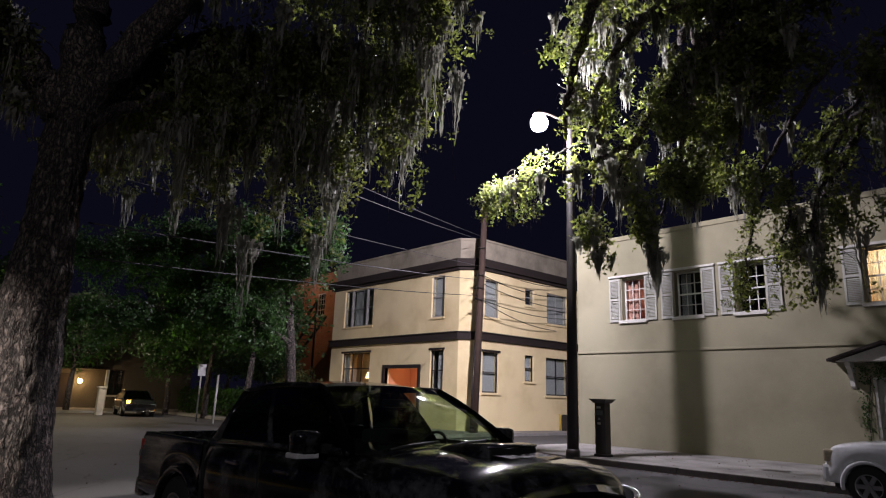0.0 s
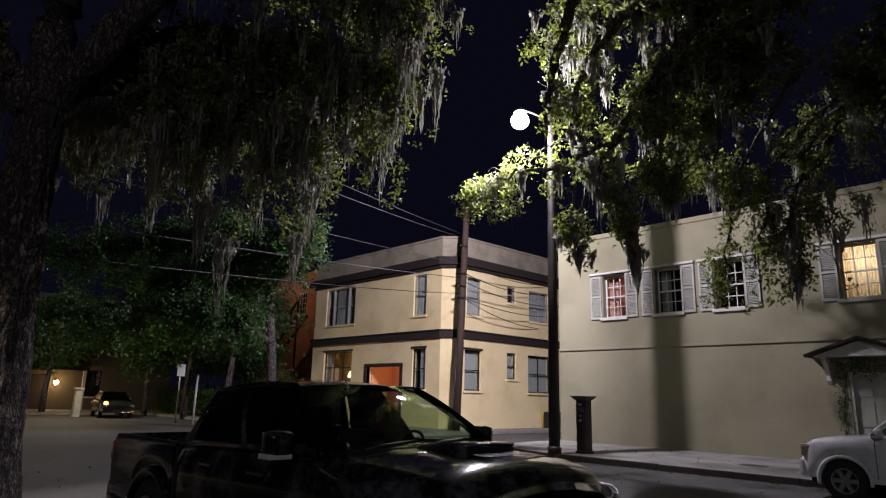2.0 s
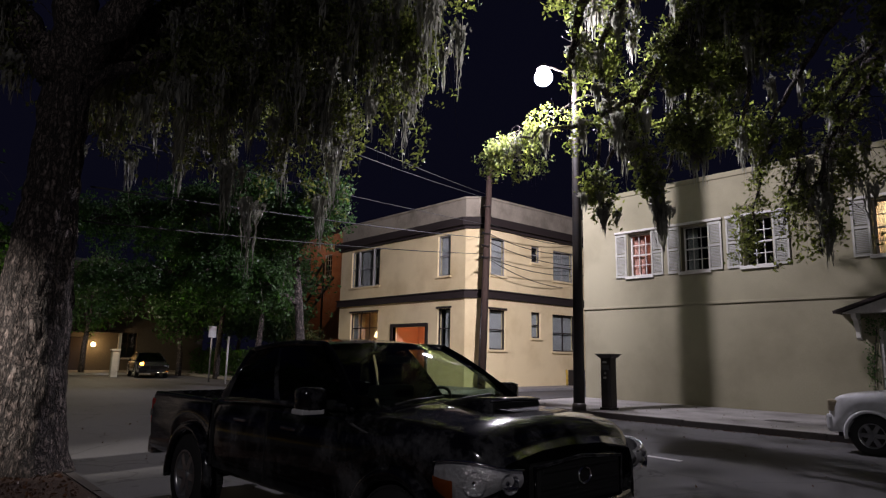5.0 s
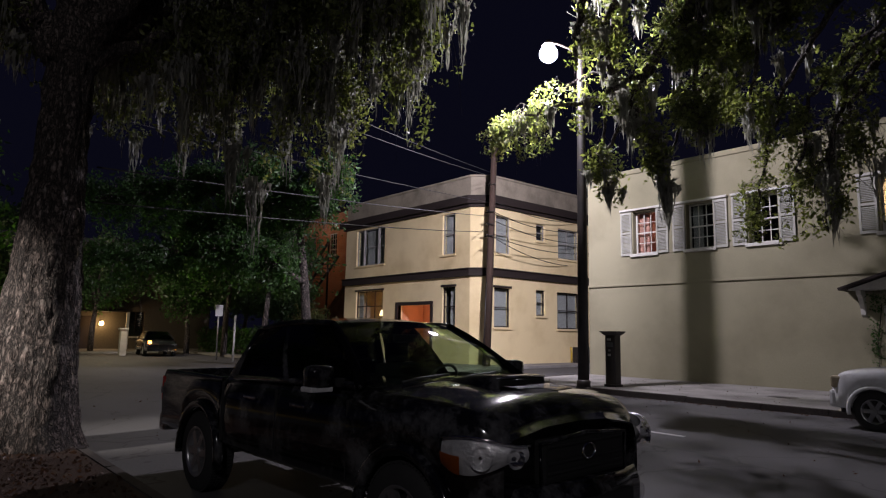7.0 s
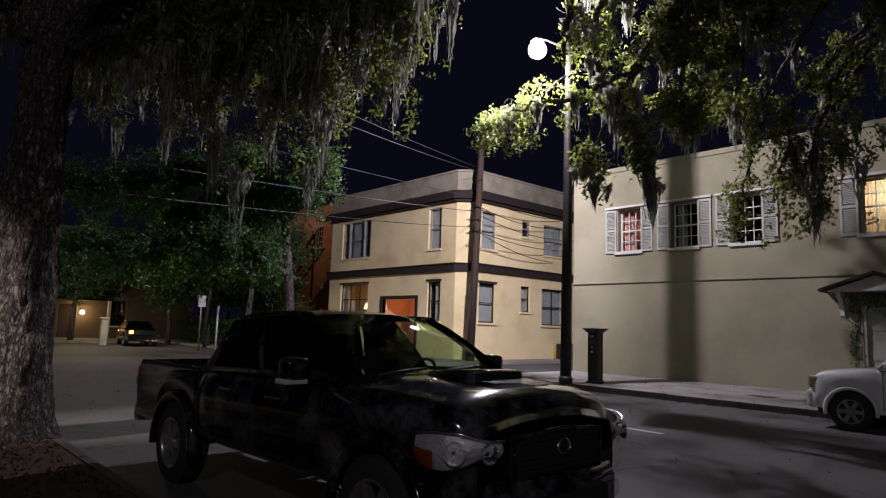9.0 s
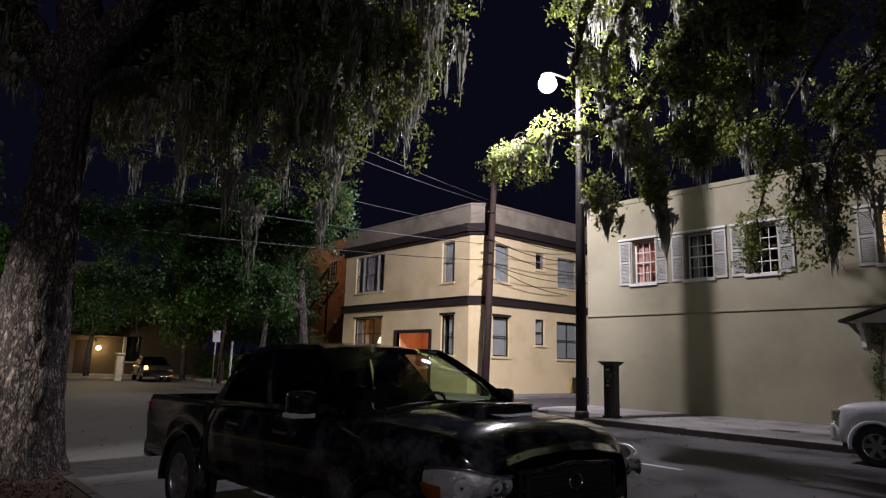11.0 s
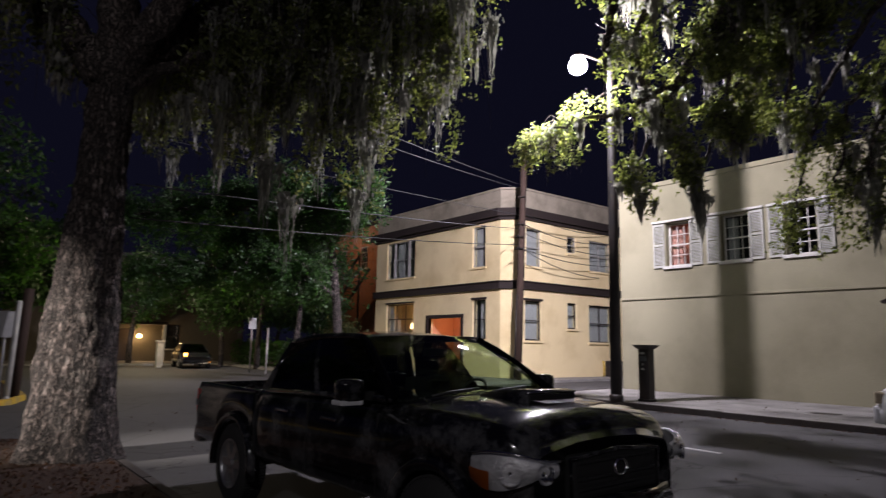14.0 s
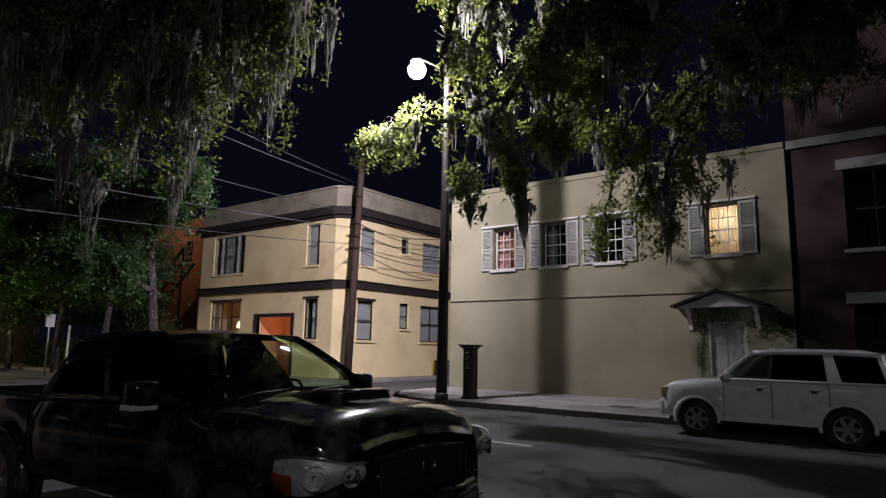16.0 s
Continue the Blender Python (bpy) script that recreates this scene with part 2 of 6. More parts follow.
LENS_GLASS = glass("lamp_lens", (0.9, 0.9, 0.9))
AMBER = plain("amber_lens", (0.27, 0.065, 0.010), 0.12)
HEADLIGHT_BOWL = surf("headlight_bowl", (0.5, 0.5, 0.51), (0.88, 0.88, 0.9), 16, 0.2, 0.6, 0.03, metal=0.35)
PILLAR_PAINT = plain("cabin_pillar_paint", (0.004, 0.004, 0.005), 0.9)
PILLAR_PAINT.node_tree.nodes["Principled BSDF"].inputs["Specular IOR Level"].default_value = 0.0
# one dark colour for both the soil and the shade of the unlit kerb face
KERB_SOILED_SHADED = surf("soiled_shaded_kerb", (0.026, 0.022, 0.019), (0.075, 0.064, 0.056), 20, 0.9, 0.5, 0.012, stain=(0.035, 0.025, 0.02), stain_scale=1.5)
RED_LENS = plain("red_lens", (0.45, 0.02, 0.02), 0.2)
# pale diffuse colour holds a lamp's reflection on the chrome mirror trim
MIRROR_GLINT = plain("mirror_trim_glint", (0.75, 0.75, 0.76), 0.35, 0.2)
SEAT_CLOTH = plain("seat_cloth", (0.016, 0.016, 0.017), 0.9)
YELLOW_PAINT = surf("worn_yellow_paint", (0.55, 0.36, 0.03), (0.75, 0.52, 0.06), 12, 0.7, 0.3, 0.004, stain=(0.3, 0.25, 0.15), stain_scale=3)
GALVANISED = surf("galvanised_steel", (0.28, 0.28, 0.28), (0.45, 0.45, 0.45), 14, 0.5, 0.2, 0.003, metal=0.5)
SIGN_BACK = surf("sign_aluminium", (0.4, 0.4, 0.4), (0.5, 0.5, 0.5), 9, 0.5, 0.1, 0.003, metal=0.3)
LINE_PAINT = surf("worn_road_paint", (0.35, 0.35, 0.34), (0.7, 0.7, 0.68), 14, 0.75, 0.2, 0.004)
LEAF_OAK = foliage("live_oak_leaf", (0.075, 0.092, 0.036), (0.215, 0.24, 0.105), (1.5, 1.55, 0.75))
LEAF_DARK = foliage("dark_evergreen_leaf", (0.028, 0.055, 0.022), (0.07, 0.13, 0.048), (1.2, 1.8, 0.6))
MOSS = foliage("hanging_moss", (0.17, 0.17, 0.148), (0.31, 0.31, 0.28), (1.0, 1.0, 0.9), 3.0)
LAMP_LENS = glow("street_lamp_lens", (0.97, 0.96, 1.0), 90)
PORCH_GLOW = glow("porch_lamp_glass", (1.0, 0.62, 0.25), 14)
AMBER_GLOW = glow("lit_amber_lens", (1.0, 0.32, 0.04), 14)

# ---- building helpers ----


def mesh_ob(name, verts, faces, material, parent=None, label="", smooth=False):
    me = bpy.data.meshes.new(name)
    me.from_pydata(verts, [], faces)
    me.update()
    if smooth:
        me.polygons.foreach_set("use_smooth", [True] * len(me.polygons))
    me.materials.append(material)
    ob = new(name, me)
    if parent:
        ob.parent = parent
    if label:
        tagged(ob, label)
    return ob


def part(name, bm, material, parent=None, label="", smooth=False):
    me = bpy.data.meshes.new(name)
    bmesh.ops.recalc_face_normals(bm, faces=bm.faces)
    for f in bm.faces:
        f.smooth = smooth
    bm.to_mesh(me)
    bm.free()
    me.materials.append(material)
    ob = new(name, me)
    if parent:
        ob.parent = parent
    if label:
        tagged(ob, label)
    return ob


def thing(name, label, category, group="", kind="", at=None):
    ob = new(name)
    ob.empty_display_size = 0.2
    if at is not None:
        ob.matrix_world = at
    return tagged(ob, label, category, group, kind)


def box(bm, x0, x1, y0, y1, z0, z1, bevel=0.0, m=None):
    co = [(x, y, z) for x in (x0, x1) for y in (y0, y1) for z in (z0, z1)]
    vs = [bm.verts.new(m @ Vector(c) if m else c) for c in co]
    fs = [bm.faces.new([vs[i] for i in q]) for q in ((0, 1, 3, 2), (4, 6, 7, 5), (0, 4, 5, 1), (2, 3, 7, 6), (0, 2, 6, 4), (1, 5, 7, 3))]
    if bevel:
        bmesh.ops.bevel(bm, geom=list({e for f in fs for e in f.edges}), offset=bevel, segments=2, affect="EDGES", profile=0.6)
    return vs


def tube(points, radii, sides=8, cap=True):
    """Vertices and faces of a round tube through the points."""
    V, Fc = [], []
    pts = [Vector(p) for p in points]
    up = Vector((0.31, 0.17, 0.93)).normalized()
    for i, p in enumerate(pts):
        d = (pts[min(i + 1, len(pts) - 1)] - pts[max(i - 1, 0)]).normalized()
        a = d.cross(up)
        if a.length < 0.05:
            a = d.cross(Vector((1, 0, 0)))
        a.normalize()
        b = d.cross(a)
        for k in range(sides):
            t = 2 * math.pi * k / sides
            V.append(tuple(p + (a * math.cos(t) + b * math.sin(t)) * radii[i]))
    for i in range(len(pts) - 1):
        for k in range(sides):
            k2 = (k + 1) % sides
            Fc.append((i * sides + k, i * sides + k2, (i + 1) * sides + k2, (i + 1) * sides + k))
    if cap:
        Fc.append(tuple(range(sides))[::-1])
        Fc.append(tuple(range((len(pts) - 1) * sides, len(pts) * sides)))
    return V, Fc


def tube_ob(name, points, radii, material, parent=None, sides=8, label=""):
    if not hasattr(radii, "__len__"):
        radii = [radii] * len(points)
    V, Fc = tube(points, radii, sides)
    return mesh_ob(name, V, Fc, material, parent, label, smooth=True)


def spline(ctrl, n):
    """Catmull-Rom points through the control points."""
    P = [Vector(c) for c in ctrl]
    P = [P[0] * 2 - P[1]] + P + [P[-1] * 2 - P[-2]]
    out = []
    for i in range(1, len(P) - 2):
        for k in range(n):
            t = k / n
            a, b, c, d = P[i - 1], P[i], P[i + 1], P[i + 2]
            out.append(0.5 * (2 * b + (c - a) * t + (2 * a - 5 * b + 4 * c - d) * t * t + (3 * b - a - 3 * c + d) * t ** 3))
    out.append(P[-2])
    return out


class Facade:
    """A flat wall: u runs along it, z up, n out of it."""

    def __init__(self, origin, along, out):
        o, u, n = Vector(origin), Vector(along).normalized(), Vector(out).normalized()
        self.m = Matrix(((u.x, n.x, 0, o.x), (u.y, n.y, 0, o.y), (0, 0, 1, o.z), (0, 0, 0, 1)))

    def box(self, bm, u0, u1, z0, z1, n0, n1, bevel=0.0):
        return box(bm, u0, u1, n0, n1, z0, z1, bevel, self.m)

    def wall(self, bm, length, height, openings, thick=0.3, base=0.0):
        """A wall with real openings through it: (u0, u1, z0, z1)."""
        us = sorted({0.0, length, *[o[0] for o in openings], *[o[1] for o in openings]})
        for a, b in zip(us, us[1:]):
            holes = sorted((o[2], o[3]) for o in openings if o[0] < (a + b) / 2 < o[1])
            z = base
            for h0, h1 in holes:
                if h0 > z:
                    self.box(bm, a, b, z, h0, -thick, 0)
                z = h1
            if height > z:
                self.box(bm, a, b, z, height, -thick, 0)
        bmesh.ops.remove_doubles(bm, verts=bm.verts, dist=0.0001)


def sash_window(f, house, u0, u1, z0, z1, cols=2, rows=2, depth=0.12, frame=FRAME_GREY, bar=0.03, sill=TRIM_WHITE, lintel=None, behind=DARK_ROOM, drape=None, label=""):
    """A sash window in an opening: frame, glazing bars, glass, sill and what stands behind the glass."""
    w = 0.06
    bm = bmesh.new()
    for a in ((u0, u0 + w, z0, z1), (u1 - w, u1, z0, z1), (u0 + w, u1 - w, z0, z0 + w), (u0 + w, u1 - w, z1 - w, z1)):
        f.box(bm, *a, -depth - 0.06, -depth)
    win = part("window", bm, frame, house, label)
    bm = bmesh.new()
    zm = (z0 + z1) / 2
    f.box(bm, u0 + w, u1 - w, zm - 0.025, zm + 0.025, -depth - 0.05, -depth - 0.005)
    part("meeting_rail", bm, frame, win)
    bars = []
    for i in range(1, cols):
        u = u0 + w + (u1 - u0 - 2 * w) * i / cols
        bars += [(u - bar / 2, u + bar / 2, lo, hi) for lo, hi in ((z0 + w, zm - 0.025), (zm + 0.025, z1 - w))]
    for lo, hi in ((z0 + w, zm - 0.025), (zm + 0.025, z1 - w)):
        for j in range(1, max(rows // 2, 1)):
            z = lo + (hi - lo) * j / max(rows // 2, 1)
            for i in range(cols):
                ua = u0 + w + (u1 - u0 - 2 * w) * i / cols + (bar / 2 if i else 0)
                ub = u0 + w + (u1 - u0 - 2 * w) * (i + 1) / cols - (bar / 2 if i < cols - 1 else 0)
                bars.append((ua, ub, z - bar / 2, z + bar / 2))
    for q in bars:
        bm = bmesh.new()
        f.box(bm, *q, -depth - 0.04, -depth - 0.01)
        part("glazing_bar", bm, frame, win)
    bm = bmesh.new()
    f.box(bm, u0 + w, u1 - w, z0 + w, z1 - w, -depth - 0.034, -depth - 0.028)
    part("pane", bm, WINDOW_GLASS, win).visible_shadow = False
    bm = bmesh.new()
    if drape:
        d0, d1, dm = drape
        n = 30
        rows_v = []
        for i in range(n + 1):
            u = u0 + w + (u1 - u0 - 2 * w) * (d0 + (d1 - d0) * i / n)
            off = -depth - 0.16 + 0.025 * math.sin(i * 1.9)
            rows_v.append([bm.verts.new(f.m @ Vector((u, off, z))) for z in (z0 + w, z1 - w)])
        for a, b in zip(rows_v, rows_v[1:]):
            bm.faces.new((a[0], b[0], b[1], a[1]))
        part("curtain", bm, dm, win, smooth=True)
        bm = bmesh.new()
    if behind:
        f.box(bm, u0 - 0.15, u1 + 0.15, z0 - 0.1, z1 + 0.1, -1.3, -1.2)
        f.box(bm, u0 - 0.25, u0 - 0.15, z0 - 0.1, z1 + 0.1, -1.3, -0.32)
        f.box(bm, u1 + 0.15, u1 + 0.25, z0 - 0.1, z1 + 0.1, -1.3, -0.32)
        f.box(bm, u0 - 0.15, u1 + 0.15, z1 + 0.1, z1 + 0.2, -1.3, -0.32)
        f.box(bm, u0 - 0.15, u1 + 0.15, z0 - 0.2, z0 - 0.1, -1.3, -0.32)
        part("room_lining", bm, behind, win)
    else:
        bm.free()
    if sill:
        bm = bmesh.new()
        f.box(bm, u0 - 0.1, u1 + 0.1, z0 - 0.11, z0 - 0.002, -depth, 0.09, 0.012)
        part("sill", bm, sill, win)
    if lintel:
        bm = bmesh.new()
        f.box(bm, u0 - 0.08, u1 + 0.08, z1 + 0.002, z1 + 0.11, -depth, 0.06, 0.01)
        part("lintel", bm, lintel, win)
    return win


# ---- ground, road and pavements ----
bm = bmesh.new()
xs = [-900, -300, -120, -60, *range(-50, 21, 2), 40, 120, 400, 900]
ys = [-900, -200, -60, *range(-30, 41, 2), 60, 140, 400, 900]
grid = [[bm.verts.new((x, y, 0)) for x in xs] for y in ys]
for a, b in zip(grid, grid[1:]):
    for i in range(len(xs) - 1):
        bm.faces.new((a[i], a[i + 1], b[i + 1], b[i]))
tagged(part("ground", bm, ASPHALT), "grey patched asphalt street surface with cracks", "road", kind="structure")


def slab(name, outline, z0, z1, material, label, category, bevel=0.02):
    b = bmesh.new()
    lo = [b.verts.new((x, y, z0)) for x, y in outline]
    hi = [b.verts.new((x, y, z1)) for x, y in outline]
    n = len(outline)
    top = b.faces.new(hi)
    for i in range(n):
        b.faces.new((lo[i], lo[(i + 1) % n], hi[(i + 1) % n], hi[i]))
    if bevel:
        bmesh.ops.bevel(b, geom=list(top.edges), offset=bevel, segments=2, affect="EDGES")
    return tagged(part(name, b, material), label, category, kind="structure")


def arc(cx, cy, r, a0, a1, n=10):
    return [(cx + r * math.cos(radians(a0 + (a1 - a0) * i / n)), cy + r * math.sin(radians(a0 + (a1 - a0) * i / n))) for i in range(n + 1)]


KERB_Y = 15.1
corner = arc(-11.6, 18.8, 3.7, 270, 180, 12)
slab("pavement_north", [(30, KERB_Y + 0.17)] + arc(-11.6, 18.8, 3.53, 270, 180, 12) + [(-15.13, 48), (30, 48)], -0.1, 0.13, CONCRETE, "pale concrete sidewalk beside the cream building", "sidewalk", 0.0)


def kerb(name, line, width, height, material, label):
    """A line of kerb stones, each a piece of its own."""
    base = tagged(new(name), label, "kerb", kind="structure")
    P = [Vector((x, y)) for x, y in line]
    L = [0.0]
    for a, b in zip(P, P[1:]):
        L.append(L[-1] + (b - a).length)

    def at(s):
        for i in range(len(P) - 1):
            if s <= L[i + 1] or i == len(P) - 2:
                k = (s - L[i]) / max(L[i + 1] - L[i], 1e-6)
                return P[i].lerp(P[i + 1], k), (P[i + 1] - P[i]).normalized()
    s, rnd = 0.0, random.Random(5)
    while s < L[-1] - 0.2:
        ln = min(rnd.uniform(1.1, 1.9), L[-1] - s)
        (a, da), (b2, db) = at(s + 0.006), at(s + ln - 0.006)
        na, nb = Vector((-da.y, da.x)) * width, Vector((-db.y, db.x)) * width
        h = height + rnd.uniform(-0.008, 0.008)
        bb = bmesh.new()
        q = [(a, 0), (b2, 0), (b2 + nb, 0), (a + na, 0)]
        lo = [bb.verts.new((p.x, p.y, -0.1)) for p, _ in q]
        hi = [bb.verts.new((p.x, p.y, h)) for p, _ in q]
        top = bb.faces.new(hi)
        for i in range(4):
            bb.faces.new((lo[i], lo[(i + 1) % 4], hi[(i + 1) % 4], hi[i]))
        bmesh.ops.bevel(bb, geom=list(top.edges), offset=0.018, segments=2, affect="EDGES")
        part("kerb_stone", bb, material, base)
        s += ln
    return base


kerb("kerb_north", [(-15.3, 40)] + corner[::-1] + [(14, KERB_Y)], 0.16, 0.14, KERB_SOILED_SHADED, "soiled granite kerb along the street, face shade in its colour")

# planting strip round the oak, where the camera stands
strip = [(24, 1.95), (24, -40), (-12.4, -40), (-12.4, -0.2)] + arc(-10.6, 0.15, 1.8, 180, 90, 8)
slab("planting_strip", strip, -0.1, 0.06, MULCH, "dark mulch and leaf litter round the oak", "planting strip", 0.03)
kerb("kerb_south", [(24, 1.97)] + arc(-10.6, 0.15, 1.82, 90, 180, 8) + [(-12.42, -30)], -0.14, 0.055, KERB_SOILED_SHADED, "low soiled kerb along the planting strip")

# island with a yellow-painted kerb beyond the cross street
slab("island_pavement", [(-18.1, -30)] + arc(-20.2, -0.3, 2.1, 0, 90, 8) + [(-40, 1.8), (-40, -30)], -0.1, 0.12, MULCH, "dark earth corner bed beyond the cross street", "planting strip", 0.0)
kerb("kerb_yellow", [(-17.95, -8)] + arc(-20.2, -0.3, 2.25, 0, 90, 8) + [(-27, 1.95)], 0.15, 0.15, YELLOW_PAINT, "yellow-painted corner kerb with worn paint")

# far block along the street
slab("pavement_far", [(-20.4, 20.2), (-20.4, 19.0)] + arc(-22.4, 17.2, 2.0, 0, -90, 6) + [(-90, 15.2), (-90, 48), (-20.4, 48)], -0.1, 0.12, CONCRETE, "concrete sidewalk in front of the yellow house", "sidewalk", 0.02)
slab("pavement_end", [(-44, 13.5), (-44, -40), (-95, -40), (-95, 13.5)], -0.1, 0.12, CONCRETE, "pale concrete forecourt at the end of the street", "sidewalk", 0.02)

for k, x in enumerate((-6.45, -15.5, -24.5, 2.6)):
    slab("lane_line", [(x - 0.05, 9.93), (x + (0.95 if k == 0 else 1.5), 9.9), (x + (0.95 if k == 0 else 1.5), 10.01), (x, 10.04)], -0.05, 0.005, LINE_PAINT, "worn white road marking stripe on the asphalt", "road marking", 0.0)

# ---- cream stucco building ----
cream = thing("stucco_building", "two-storey cream stucco building with shuttered upper windows", "building")
CF = Facade((-15.05, 20.5, 0), (1, 0, 0), (0, -1, 0))
W4 = [(2.0, 2.93, 4.6, 6.17), (4.1, 5.05, 4.6, 6.17), (6.2, 7.12, 4.6, 6.17), (9.8, 10.75, 4.6, 6.17)]
DOOR = (9.72, 10.82, 0.14, 2.55)
bm = bmesh.new()
CF.wall(bm, 12.1, 7.62, [*W4, DOOR], 0.35)
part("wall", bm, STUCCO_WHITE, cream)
bm = bmesh.new()
box(bm, -15.05, -14.75, 20.85, 40, 0, 7.62)
box(bm, -3.3, -2.95, 20.85, 40, 0, 7.62)
box(bm, -14.75, -3.3, 39.7, 40, 0, 7.62)
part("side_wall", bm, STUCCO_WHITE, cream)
bm = bmesh.new()
CF.box(bm, 0.0, 12.1, 7.62, 7.80, -0.4, 0.05, 0.02)
part("coping", bm, STUCCO_WHITE, cream)
bm = bmesh.new()
CF.box(bm, 0.0, 12.1, 3.44, 3.52, 0.002, 0.055, 0.012)
part("string_course", bm, STUCCO_WHITE, cream, "thin projecting band between the storeys")
bm = bmesh.new()
box(bm, -14.75, -3.3, 20.85, 39.7, 7.1, 7.2)
part("roof", bm, ROOFING, cream)
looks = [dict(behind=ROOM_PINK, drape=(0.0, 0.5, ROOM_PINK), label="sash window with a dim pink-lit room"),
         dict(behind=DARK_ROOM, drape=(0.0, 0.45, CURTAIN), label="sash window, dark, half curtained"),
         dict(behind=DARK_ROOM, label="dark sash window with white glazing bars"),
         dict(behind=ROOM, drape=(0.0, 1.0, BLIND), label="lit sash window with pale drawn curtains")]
for (u0, u1, z0, z1), o in zip(W4, looks):
    sash_window(CF, cream, u0, u1, z0, z1, 3, 4, 0.22, TRIM_WHITE, 0.028, TRIM_WHITE, None, **o)
    bm = bmesh.new()
    CF.box(bm, u0 - 0.52, u1 + 0.52, z1 + 0.04, z1 + 0.12, 0.002, 0.09, 0.015)
    part("drip_mould", bm, TRIM_WHITE, cream)
    for a in (u0 - 0.5, u1 + 0.04):
        bm = bmesh.new()
        w = 0.46
        for q in ((a, a + 0.06, z0 - 0.04, z1), (a + w - 0.06, a + w, z0 - 0.04, z1), (a + 0.06, a + w - 0.06, z0 - 0.04, z0 + 0.05), (a + 0.06, a + w - 0.06, z1 - 0.08, z1), (a + 0.06, a + w - 0.06, (z0 + z1) / 2 - 0.03, (z0 + z1) / 2 + 0.05)):
            CF.box(bm, *q, 0.012, 0.06)
        sh = part("shutter", bm, SHUTTER_GREY, cream, "pale grey louvred window shutter")
        z = z0 + 0.08
        while z < z1 - 0.1:
            if abs(z - (z0 + z1) / 2) > 0.07:
                bm = bmesh.new()
                v = CF.box(bm, a + 0.06, a + w - 0.06, z, z + 0.012, 0.016, 0.05)
                for k in v:
                    if k.co.y > 20.467:
                        k.co.z += 0.03
                part("slat", bm, SHUTTER_GREY, sh)
            z += 0.05
# gabled hood over the street door
hood = thing("door_hood", "dark gabled hood over the street door, on scroll brackets", "door hood")
for s in (0, 1):
    bm = bmesh.new()
    m = Matrix.Translation((-4.86, 20.5, 3.46)) @ Matrix.Rotation(radians(19.0 if s else 161.0), 4, "Y")
    if s:
        box(bm, -0.02, 1.42, -0.72, -0.003, -0.05, 0.03, 0.01, m)
    else:
        box(bm, -0.02, 1.42, -0.72, -0.003, -0.03, 0.05, 0.01, m)
    part("roof_slope", bm, TRIM_DARK, hood)
bm = bmesh.new()
vs = [bm.verts.new(p) for p in ((-6.05, 20.0, 2.97), (-3.67, 20.0, 2.97), (-4.86, 20.0, 3.38), (-6.05, 20.49, 2.97), (-3.67, 20.49, 2.97), (-4.86, 20.49, 3.38))]
for q in ((0, 1, 2), (3, 5, 4), (0, 3, 4, 1), (1, 4, 5, 2), (0, 2, 5, 3)):
    bm.faces.new([vs[i] for i in q])
part("gable_board", bm, TRIM_WHITE, hood)
for x in (-5.85, -3.95):
    prof = [(0, 0), (0.42, 0), (0.40, -0.12), (0.26, -0.2), (0.2, -0.36), (0.1, -0.5), (0.08, -0.66), (0, -0.72)]
    bm = bmesh.new()
    A = [bm.verts.new((x, 20.497 - a, 2.965 + b)) for a, b in prof]
    B = [bm.verts.new((x + 0.12, 20.497 - a, 2.965 + b)) for a, b in prof]
    bm.faces.new(A)
    bm.faces.new(B[::-1])
    for i in range(len(prof)):
        j = (i + 1) % len(prof)
        bm.faces.new((A[i], B[i], B[j], A[j]))
    part("bracket", bm, TRIM_WHITE, hood)
bm = bmesh.new()
CF.box(bm, 9.8, 10.74, 0.16, 2.5, -0.2, -0.15)
door = part("door", bm, SHUTTER_GREY, cream, "pale painted street door under the hood")
for z0, z1 in ((0.3, 0.95), (1.1, 1.75), (1.9, 2.4)):
    for u0 in (9.9, 10.32):
        bm = bmesh.new()
        CF.box(bm, u0, u0 + 0.33, z0, z1, -0.149, -0.125, 0.008)
        part("panel", bm, SHUTTER_GREY, door)
bm = bmesh.new()
for a in ((9.72, 9.8, 0.14, 2.55), (10.74, 10.82, 0.14, 2.55), (9.8, 10.74, 2.5, 2.55)):
    CF.box(bm, *a, -0.22, -0.03)
part("door_frame", bm, TRIM_WHITE, door)
lamp("window_room_lamp", "POINT", (-4.75, 21.45, 5.75), 46, (1.0, 0.84, 0.66), 0.12)
lamp("pink_room_lamp", "POINT", (-12.75, 21.45, 5.6), 2.2, (1.0, 0.6, 0.45), 0.12)

# ---- brick building next door, darkened in colour ----
brick = thing("brick_building", "red brick building with stone lintels, tree shade in its colour", "building")
BF = Facade((-2.9, 20.62, 0), (1, 0, 0), (0, -1, 0))
BW = [(1.35, 2.75, 4.5, 6.75), (1.35, 2.75, 0.9, 3.0), (4.4, 5.8, 4.5, 6.75), (4.4, 5.8, 0.9, 3.0), (7.5, 8.9, 4.5, 6.75)]
bm = bmesh.new()
BF.wall(bm, 18.0, 12.0, BW, 0.35)
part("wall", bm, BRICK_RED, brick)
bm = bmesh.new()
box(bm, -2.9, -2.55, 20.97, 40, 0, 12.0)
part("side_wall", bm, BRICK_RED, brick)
for w in BW:
    sash_window(BF, brick, *w, 2, 2, 0.15, TRIM_DARK, 0.04, TRIM_WHITE, None)
    bm = bmesh.new()
    BF.box(bm, w[0] - 0.15, w[1] + 0.15, w[3] + 0.003, w[3] + 0.3, -0.1, 0.06, 0.012)
    part("stone_lintel", bm, CONCRETE, brick)
bm = bmesh.new()
